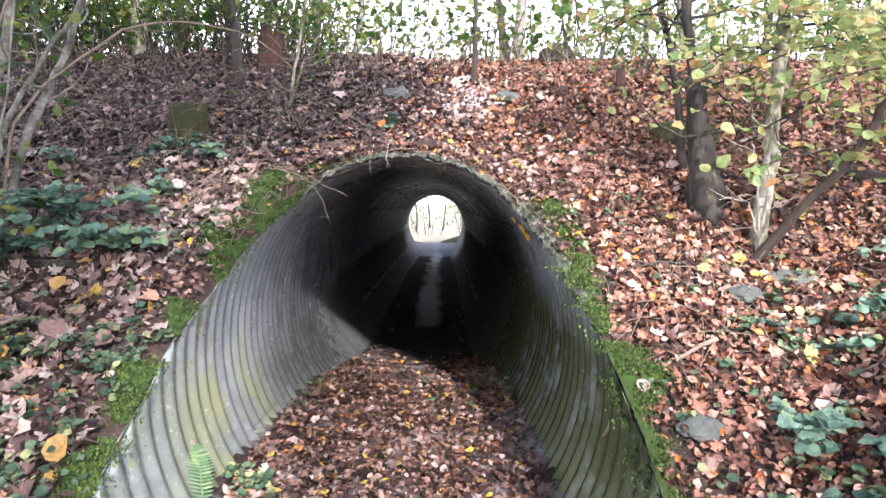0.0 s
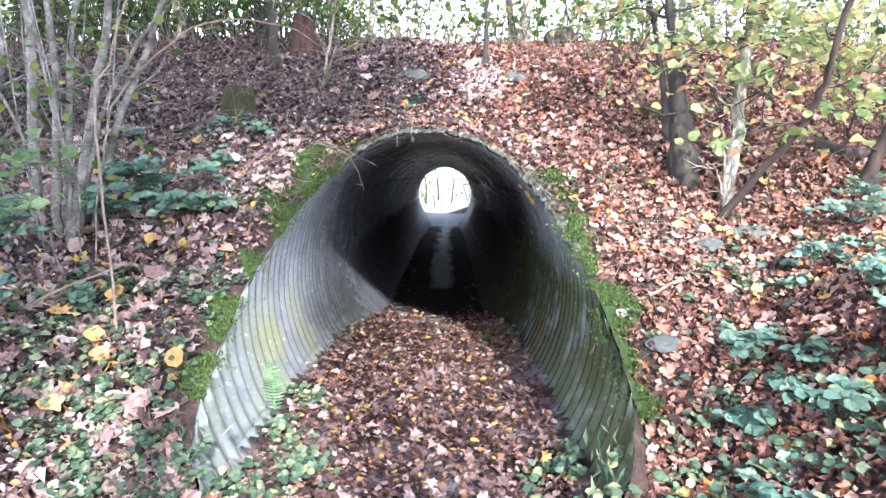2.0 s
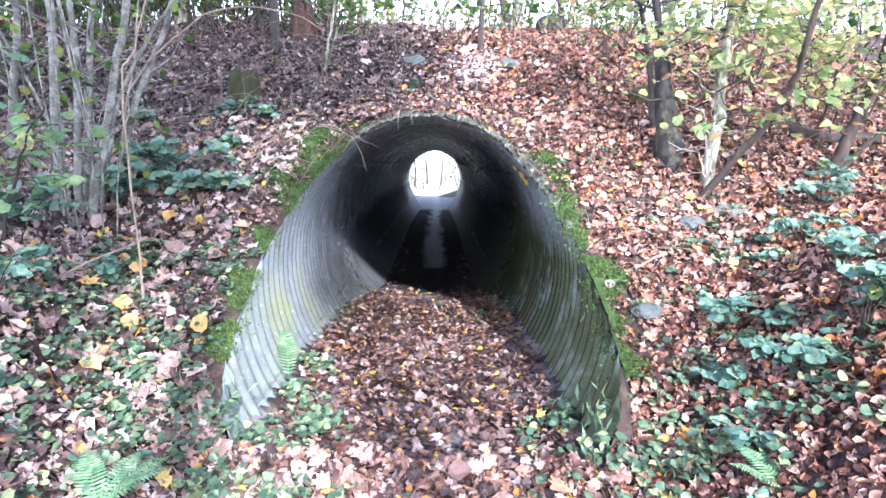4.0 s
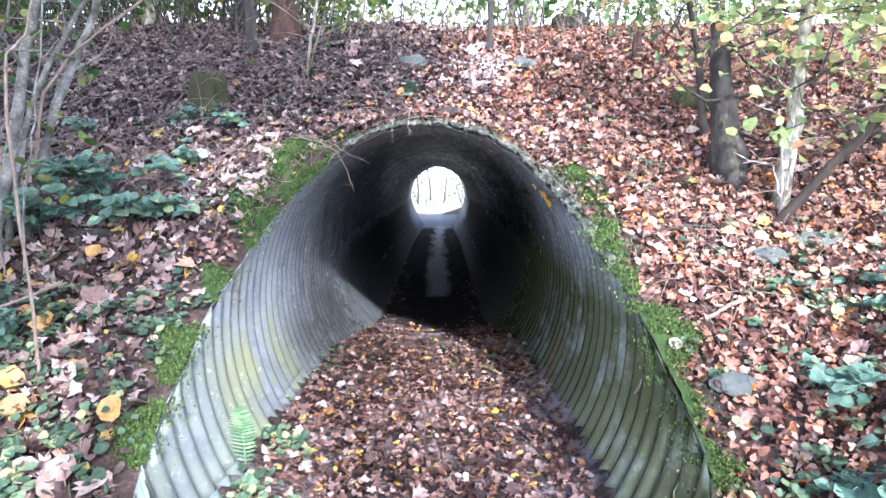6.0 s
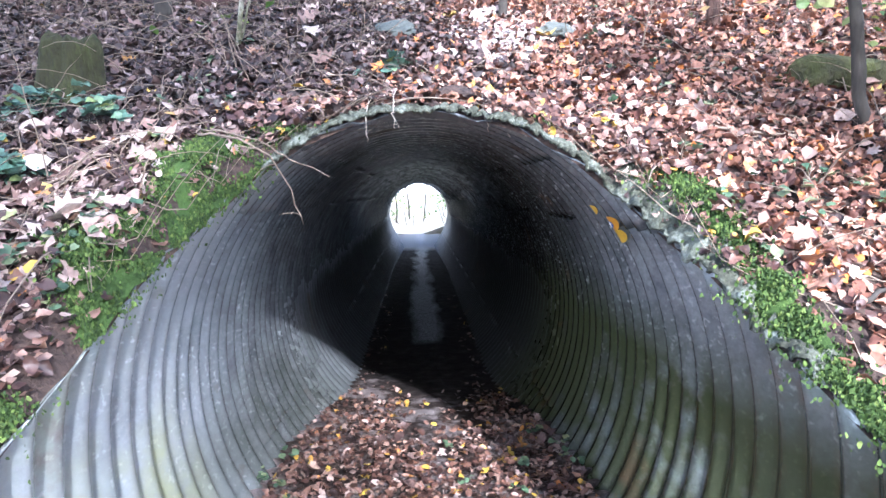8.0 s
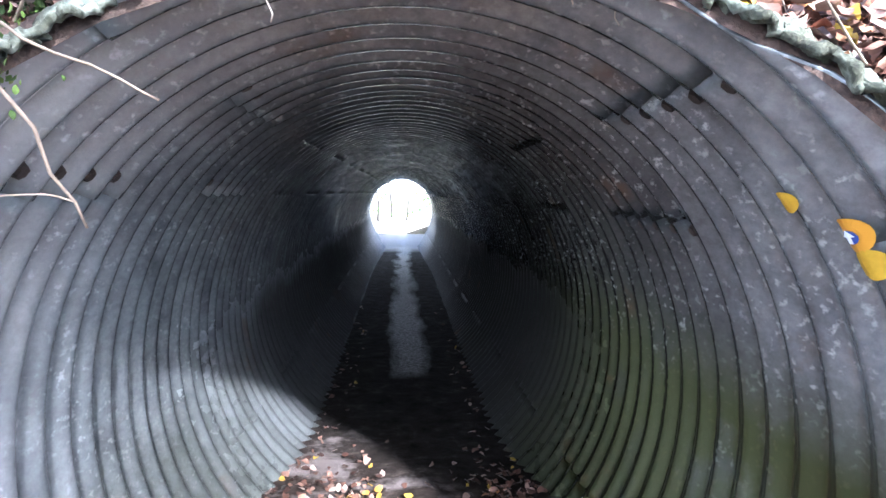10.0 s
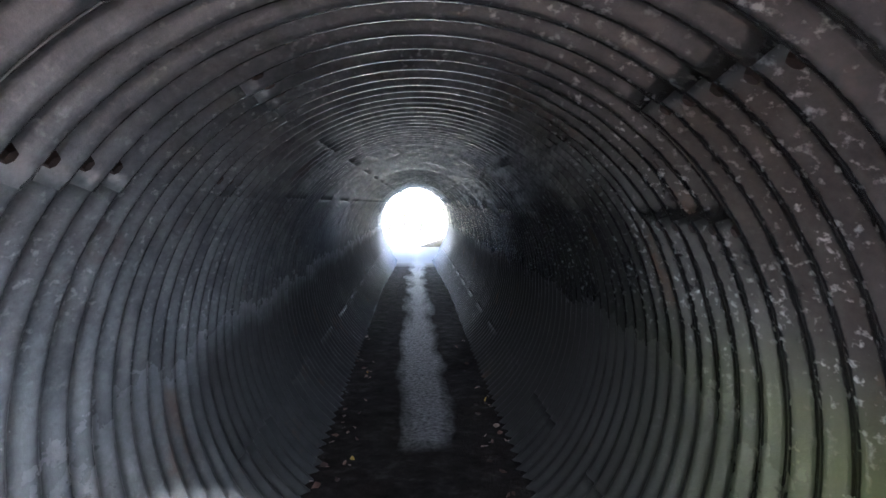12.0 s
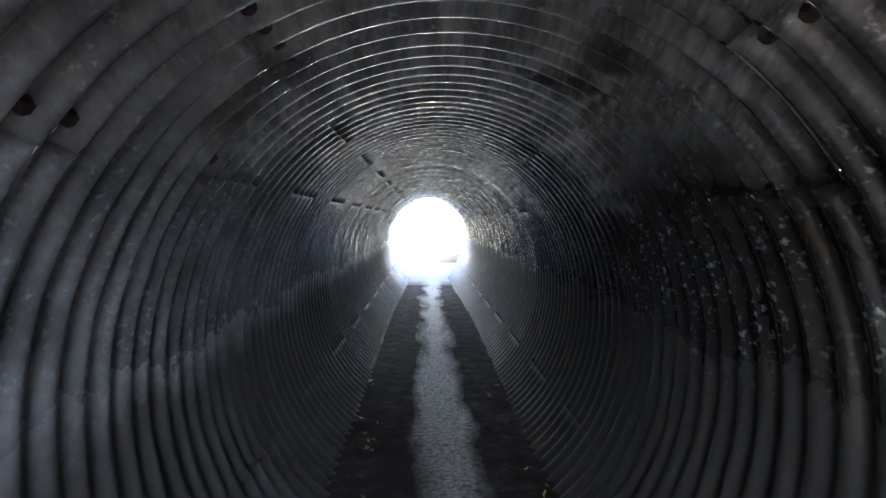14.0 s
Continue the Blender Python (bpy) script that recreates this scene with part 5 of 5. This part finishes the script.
def fallen(name, points, r0, r1, mat, label, category="stick", count=3, length=0.2, seed=1, lift=0.03):
    """A fallen stick with stubs of side twigs; z is taken from the ground where it is None."""
    rng = np.random.default_rng(seed)
    pts = [(x, y, float(land(x, y)) + lift if z is None else z) for x, y, z in points]
    thing = tagged(new(name), label, category)
    _, line = stem_part("shaft", pts, r0, r1, mat, thing, 7, 0.004)
    for t in twigs(line, count, length, r1, rng, 0.1, 0.1):
        s = Shape()
        s.tube(t, taper(len(t), r1 * 0.8, 0.0015), 4, 0.1, False)
        part("side_twig", s.v, s.f, mat, thing)
    return thing


fallen("fallen_stick", [(-2.60, -2.7, 0.86), (-2.26, -2.2, 0.90), (-2.11, -1.8, 1.02), (-1.89, -1.4, 1.12)], 0.014, 0.008, TWIG, "long pale curved stick lying on the bank", count=1)
fallen("fallen_stick", [(1.09, -1.68, 0.60), (1.24, -1.62, 0.80), (1.42, -1.55, 0.92), (1.72, -1.48, 1.05)], 0.008, 0.012, TWIG, "pale broken stick jutting over the pipe edge", count=2, seed=2)
fallen("fallen_stick", [(1.37, -0.95, None), (1.65, -0.85, None), (2.1, -0.9, None)], 0.009, 0.006, BARK_DARK, "thin dark crooked stick on beech leaves", count=4, seed=3)
fallen("fallen_stick", [(1.99, -1.0, None), (1.82, -1.15, None), (1.66, -1.33, None)], 0.006, 0.004, BARK_DARK, "thin dark twig on beech leaves", count=3, seed=4)
fallen("fallen_stick", [(1.2, 0.2, None), (1.5, 0.05, None), (1.95, -0.05, None)], 0.010, 0.006, TWIG, "pale crooked stick on the bank", count=3, seed=5)
fallen("fallen_stick", [(-0.95, -3.2, None), (-0.55, -3.05, None), (-0.15, -3.1, None)], 0.006, 0.004, TWIG, "thin pale stick on the path", count=1, seed=6)
fallen("fallen_log", [(3.2, 0.1, None), (3.6, -0.05, None), (4.1, -0.1, None)], 0.07, 0.055, LEAN_BARK, "dark rotting log lying across the bank", "log", 1, 0.2, 7, 0.04)
fallen("fallen_log", [(-3.4, 0.6, None), (-2.9, 0.9, None), (-2.3, 1.0, None)], 0.03, 0.02, BARK_DARK, "dark fallen branch on the upper bank", "log", 4, 0.35, 8, 0.03)
fallen("fallen_log", [(-2.5, -0.9, None), (-2.1, -0.95, None), (-1.75, -0.95, None)], 0.04, 0.03, BARK_DARK, "dark fallen branch under the brambles", "log", 2, 0.2, 9, 0.02)
fallen("hanging_twig", [(-1.00, 0.02, 1.98), (-0.75, -0.25, 1.93), (-0.61, -0.2, 1.83), (-0.53, -0.06, 1.57)], 0.006, 0.0025, TWIG, "bare twig hanging over the pipe mouth", "twig", 3, 0.12, 10)
fallen("hanging_twig", [(-0.98, 0.0, 2.0), (-0.69, -0.2, 1.93), (-0.56, -0.15, 1.85), (-0.41, -0.05, 1.78)], 0.004, 0.0018, TWIG, "thin bare twig hanging over the pipe mouth", "twig", 3, 0.10, 11)
for i, pts in enumerate([[(0.29, 0.22, 2.20), (0.36, 0.08, 2.06), (0.42, 0.12, 1.96)], [(-0.24, 0.2, 2.18), (-0.25, 0.05, 2.06), (-0.25, 0.07, 1.94)], [(0.47, 0.2, 2.14), (0.5, 0.06, 2.0), (0.52, 0.08, 1.92)], [(-0.12, 0.2, 2.2), (-0.13, 0.06, 2.08), (-0.12, 0.07, 2.0)], [(0.30, 0.2, 2.18), (0.29, 0.06, 2.06), (0.31, 0.06, 1.98)]]):
    fallen("hanging_root", pts, 0.0035, 0.0015, ROOT, "pale fine root hanging from the soil lip", "root", 2, 0.06, 20 + i)


def dead_stalks():
    """Loose bare stalks, arching over the upper bank and lying among the leaves."""
    rng = np.random.default_rng(141)
    s = Shape()
    for _ in range(3000):
        x, y = (rng.uniform(-4.2, -0.1), rng.uniform(-0.7, 2.9)) if rng.uniform() < 0.66 else (rng.uniform(0.5, 4.8), rng.uniform(-1.4, 2.9))
        if abs(x) < gap(y, -1 if x < 0 else 1) + 0.15:
            continue
        p = Vector((x, y, float(land(x, y))))
        way = Vector((rng.normal(0, 0.7), rng.normal(0, 0.7) - 0.25, rng.uniform(0.0, 0.9) ** 2)).normalized()
        pts, step = [p], rng.uniform(0.05, 0.13)
        for k in range(6):
            way = (way + Vector((rng.normal(0, 0.12), rng.normal(0, 0.12), -0.20))).normalized()
            q = pts[-1] + way * step
            q.z = max(q.z, float(land(q.x, q.y)) + 0.015)
            pts.append(q)
        s.tube(pts, taper(7, rng.uniform(0.002, 0.0055), 0.001), 4, 0.1, False)
    tagged(new("dead_stalks", mesh_of("dead_stalks", s.v, s.f, TWIG, True)), "thin dry bare stalks tangled over the bank", "stalks", kind="stuff")


dead_stalks()


def crest_stalks():
    """Dry upright stalks and thin shoots along the brow of the embankment."""
    rng = np.random.default_rng(145)
    s = Shape()
    for _ in range(620):
        x, y = rng.uniform(-5.5, 5.5), rng.uniform(1.9, 3.6)
        p = Vector((x, y, float(land(x, y)) - 0.02))
        way = Vector((rng.normal(0, 0.35), rng.normal(0, 0.3), 1)).normalized()
        pts, step = [p], rng.uniform(0.04, 0.15)
        for k in range(5):
            way = (way + Vector((rng.normal(0, 0.16), rng.normal(0, 0.16), -0.06))).normalized()
            pts.append(pts[-1] + way * step)
        s.tube(pts, taper(6, rng.uniform(0.002, 0.006), 0.001), 4, 0.1, False)
    tagged(new("crest_stalks", mesh_of("crest_stalks", s.v, s.f, TWIG, True)), "dry upright stalks along the brow of the bank", "stalks", kind="stuff")


crest_stalks()

# ---- low green plants ----


def bramble(name, x, y, width, height, count, seed, label, mat=BRAMBLE, size=(0.04, 0.078)):
    """A low thorny clump: arching canes from one root, with leaflets in threes."""
    rng = np.random.default_rng(seed)
    thing = tagged(new(name), label, "plant", group="brambles on the bank")
    root = Vector((x, y, float(land(x, y)) - 0.03))
    s, at, nr, sz, sp = Shape(), [], [], [], []
    canes = max(4, count // 10)
    for c in range(canes):
        a, reach = rng.uniform(0, 6.283), width * rng.uniform(0.35, 1.0)
        pts = []
        for k in range(7):
            t = k / 6
            px, py = x + math.cos(a) * reach * t + rng.normal(0, 0.015), y + math.sin(a) * reach * t * 0.8 + rng.normal(0, 0.015)
            z = max(root.z + height * math.sin(math.pi * min(t * 0.62 + 0.05, 1)) * rng.uniform(0.9, 1.1), float(land(px, py)) + 0.03)
            pts.append(Vector((px, py, z if k else root.z)))
        s.tube(pts, taper(7, 0.0045, 0.0015), 4, 0.1, False)
        for _ in range(max(count // canes, 2)):
            q = pts[rng.integers(2, 7)] + Vector(rng.normal(0, 0.03, 3))
            face = Vector((rng.normal(0, 0.35), rng.normal(0, 0.35) - 0.35, 1)).normalized()
            turn = rng.uniform(0, 6.283)
            for k in range(3):
                b = turn + (k - 1) * 1.25
                way = Vector((math.cos(b), math.sin(b), -0.1))
                size_ = rng.uniform(*size) * (1.15 if k == 1 else 0.9)
                at.append(q + way * size_ * 0.45)
                nr.append(face)
                sz.append(size_)
                sp.append(way)
    tagged(part("canework", s.v, s.f, LEAN_BARK, thing, smooth=True), kind="stuff")
    v, f = leaves("round", np.array([tuple(p) for p in at]), np.array([tuple(p) for p in nr]), np.array(sz), 0.12, 0.16, np.array([tuple(p) for p in sp]))
    ob = tagged(new("leafage", mesh_fast("leafage", v, f, mat)), kind="stuff")
    ob.parent = thing
    return thing


DARK_BUSH = "dense dark green bramble bush on the bank"
LOW_BUSH = "low green bramble trailing over fallen leaves"
for i, (x, y, w, h_, n, label) in enumerate([
    (-1.98, -0.80, 0.42, 0.36, 90, DARK_BUSH), (-1.70, -0.95, 0.30, 0.26, 50, DARK_BUSH), (-2.2, -1.05, 0.3, 0.3, 45, DARK_BUSH),
    (-1.66, -0.22, 0.28, 0.14, 32, LOW_BUSH), (-1.58, 0.22, 0.22, 0.15, 22, LOW_BUSH), (-2.5, 0.1, 0.25, 0.16, 18, LOW_BUSH),
    (-2.5, -1.9, 0.42, 0.40, 60, DARK_BUSH), (-2.25, -2.5, 0.40, 0.24, 45, LOW_BUSH), (-2.05, -1.75, 0.35, 0.18, 40, LOW_BUSH), (-2.9, -2.7, 0.5, 0.4, 50, DARK_BUSH),
    (-1.9, -3.1, 0.35, 0.2, 35, LOW_BUSH), (-1.78, 0.30, 0.24, 0.14, 24, LOW_BUSH), (-2.05, 0.25, 0.2, 0.12, 14, LOW_BUSH), (-0.15, 0.75, 0.22, 0.10, 12, LOW_BUSH),
    (2.17, -1.50, 0.34, 0.14, 34, LOW_BUSH), (1.95, -2.15, 0.36, 0.18, 46, LOW_BUSH), (1.63, -2.60, 0.28, 0.14, 26, LOW_BUSH), (1.90, -2.85, 0.36, 0.24, 44, DARK_BUSH),
    (2.25, -2.75, 0.40, 0.36, 70, DARK_BUSH), (2.5, -2.2, 0.42, 0.30, 55, DARK_BUSH), (2.62, -1.55, 0.35, 0.2, 30, LOW_BUSH), (1.55, -3.05, 0.26, 0.14, 22, LOW_BUSH),
    (2.95, -1.2, 0.35, 0.25, 26, LOW_BUSH), (3.2, -0.8, 0.3, 0.25, 22, LOW_BUSH), (1.35, -3.4, 0.22, 0.12, 14, LOW_BUSH),
]):
    bramble("bramble", x, y, w, h_, n, 160 + i, label, size=(0.055, 0.095) if x < 0 and label == DARK_BUSH else (0.04, 0.078))


def groundcover():
    """Small creeping plants in loose patches: rosettes of rounded leaves just above the litter."""
    rng = np.random.default_rng(191)
    at, nr, sz = [], [], []
    for cx, cy, r, n in [(-1.55, -2.2, 0.55, 70), (-1.9, -1.6, 0.5, 55), (-1.35, -2.75, 0.45, 55), (-1.3, -1.55, 0.28, 26), (-1.75, -3.2, 0.6, 60), (-2.3, -2.4, 0.5, 45), (-1.0, -2.95, 0.35, 30), (-0.80, -2.55, 0.18, 24), (-0.62, -2.1, 0.14, 16),
                         (1.75, -2.3, 0.5, 30), (2.1, -1.3, 0.5, 26), (1.3, -2.75, 0.3, 22), (1.9, -3.1, 0.5, 40), (1.15, -3.0, 0.3, 18), (1.4, -0.5, 0.35, 8), (-1.25, -0.6, 0.25, 12), (-1.0, 0.5, 0.4, 10), (1.2, 0.9, 0.7, 14), (-0.6, -3.4, 0.4, 22), (0.75, -2.75, 0.25, 16), (-0.55, -2.95, 0.35, 26), (-0.85, -1.75, 0.16, 14), (-0.80, -1.15, 0.12, 12), (0.85, -2.2, 0.14, 12), (-0.2, -3.3, 0.3, 16)]:
        for _ in range(int(n * 1.9)):
            x, y = cx + rng.normal(0, r * 0.6), cy + rng.normal(0, r * 0.55)
            if abs(x) < gap(y, -1 if x < 0 else 1) + 0.04 and y > -2.5 and abs(x) > 0.93:
                continue
            inside = abs(x) < 0.95 and y > -2.9
            z = float(floor_level(x, y)) if inside else float(land(x, y))
            for k in range(rng.integers(3, 7)):
                a, o = rng.uniform(0, 6.283), rng.uniform(0.015, 0.05)
                at.append((x + math.cos(a) * o, y + math.sin(a) * o, z + rng.uniform(0.03, 0.085)))
                nr.append((rng.normal(0, 0.3), rng.normal(0, 0.3) - 0.2, 1))
                sz.append(rng.uniform(0.025, 0.062))
    v, f = leaves("round", np.array(at), np.array(nr), np.array(sz), 0.15, 0.18)
    tagged(new("ground_ivy", mesh_fast("ground_ivy", v, f, IVY)), "small bright green creeping leaves among the litter", "groundcover", kind="stuff")


groundcover()


def fern(x, y, z, heading, fronds, length, label, seed, rise=0.75, lean=0.75):
    """Arching fronds, each a stalk with paired, tapering leaflets."""
    rng = np.random.default_rng(seed)
    thing = tagged(new("fern"), label, "fern")
    for k in range(fronds):
        a = heading + (k - (fronds - 1) / 2) * 0.6 + rng.normal(0, 0.1)
        L = length * rng.uniform(0.8, 1.05)
        pts = []
        for i in range(21):
            t = i / 20
            pts.append(Vector((x + math.cos(a) * L * lean * t, y + math.sin(a) * L * lean * t, z + L * (rise * t - 0.4 * t * t))))
        s = Shape()
        s.tube(pts, taper(21, 0.004, 0.001), 4, 0.0, False)
        side = Vector((-math.sin(a), math.cos(a), 0))
        for i in range(2, 21):
            t = i / 20
            w = L * 0.19 * math.sin(math.pi * (0.12 + 0.86 * t)) ** 0.8
            way = (pts[i] - pts[i - 1]).normalized()
            for sgn in (-1, 1):
                b, d = pts[i], (side * sgn + way * 0.35 + Vector((0, 0, -0.12))).normalized()
                e = way * L * 0.013
                edge = [b - e, b + d * w * 0.5 - e * 1.25, b + d * w, b + d * w * 0.5 + e * 1.25, b + e]
                s.add(edge, [(0, 1, 2, 3, 4)] if sgn > 0 else [(4, 3, 2, 1, 0)])
        part("frond", s.v, s.f, FERN, thing)
    return thing


fern(-0.93, -1.52, 0.13, -1.57, 2, 0.42, "pale green fern against the pipe's wall", 201, 1.35, 0.18)
fern(-1.27, -3.38, 0.24, 1.2, 4, 0.40, "pale green fern beside the path", 202)
fern(1.55, -3.4, 0.33, 1.8, 4, 0.32, "small green fern beside the path", 203)


def grass():
    """A few blades of grass along the path's edges."""
    rng = np.random.default_rng(211)
    at, nr, sz, sp = [], [], [], []
    for cx, cy, n in [(1.02, -2.55, 34), (0.90, -2.80, 20), (1.25, -3.0, 30), (-1.1, -2.45, 20), (-0.9, -3.3, 20), (1.05, -3.5, 20)]:
        for _ in range(n):
            x, y = cx + rng.normal(0, 0.09), cy + rng.normal(0, 0.07)
            L = rng.uniform(0.05, 0.12)
            up = Vector((rng.normal(0, 0.5), rng.normal(0, 0.5), 1)).normalized()
            p = Vector((x, y, float(land(x, y)) + 0.01)) + up * L * 0.4
            at.append(tuple(p))
            sp.append(tuple(up))
            nr.append(tuple(rng.normal(0, 1, 3) * (1, 1, 0.1)))
            sz.append(L)
    v, f = leaves("blade", np.array(at), np.array(nr), np.array(sz), 0.05, 0.25, np.array(sp))
    tagged(new("grass", mesh_fast("grass", v, f, IVY)), "thin tufts of grass beside the path", "grass", kind="stuff")


grass()

# ---- path markers on the steel ----


def marker(angle, y, r, mat, label, arrow=False):
    """A round painted or stuck-on disc that follows the plate's wave."""
    thing = tagged(new("waymark_disc"), label, "marker", group="waymarks on the pipe")
    out = Vector((math.sin(radians(angle)), 0, math.cos(radians(angle))))
    around, along = Vector((math.cos(radians(angle)), 0, -math.sin(radians(angle)))), Vector((0, 1, 0))

    def spot(u, v, lift):
        yy = y + v
        a = radians(angle) + u / R
        d = WAVE * math.cos(2 * math.pi * yy / PITCH) - 0.013 - lift
        return Vector(((R + d) * math.sin(a), yy, ZC + (RZ + d) * math.cos(a)))

    def sheet(name, edge, mat_, lift, label_=""):
        pts = [spot(sum(p[0] for p in edge) / len(edge), sum(p[1] for p in edge) / len(edge), lift)]
        n = len(edge)
        mid = [spot(u * 0.5, v * 0.5, lift) for u, v in edge]
        rim_ = [spot(u, v, lift) for u, v in edge]
        f = [(0, 1 + i, 1 + (i + 1) % n) for i in range(n)] + [(1 + i, 1 + n + i, 1 + n + (i + 1) % n, 1 + (i + 1) % n) for i in range(n)]
        return part(name, pts + mid + rim_, f, mat_, thing, label_)

    circle = [(r * math.cos(k * 0.2618), r * math.sin(k * 0.2618)) for k in range(24)]
    sheet("disc", circle, mat, 0.006)
    if arrow:
        sheet("arrow_ground", [(0.4 * u + 0.002, 0.4 * v) for u, v in circle], BLUE_INK, 0.009, "dark blue printed patch")
        a = r * 0.42
        sheet("arrow", [(-a, 0), (0, a * 0.8), (-a * 0.05, a * 0.3), (a * 0.9, a * 0.3), (a * 0.9, -a * 0.3), (-a * 0.05, -a * 0.3), (0, -a * 0.8)], WHITE_INK, 0.012, "white printed arrow")
    return thing


marker(53.8, 0.07, 0.040, ORANGE, "orange-yellow waymark disc with a white arrow", True)
marker(57.2, 0.06, 0.034, YELLOW, "plain orange-yellow painted spot under the waymark")
marker(50.0, 0.22, 0.028, YELLOW, "yellow painted spot on the pipe wall")
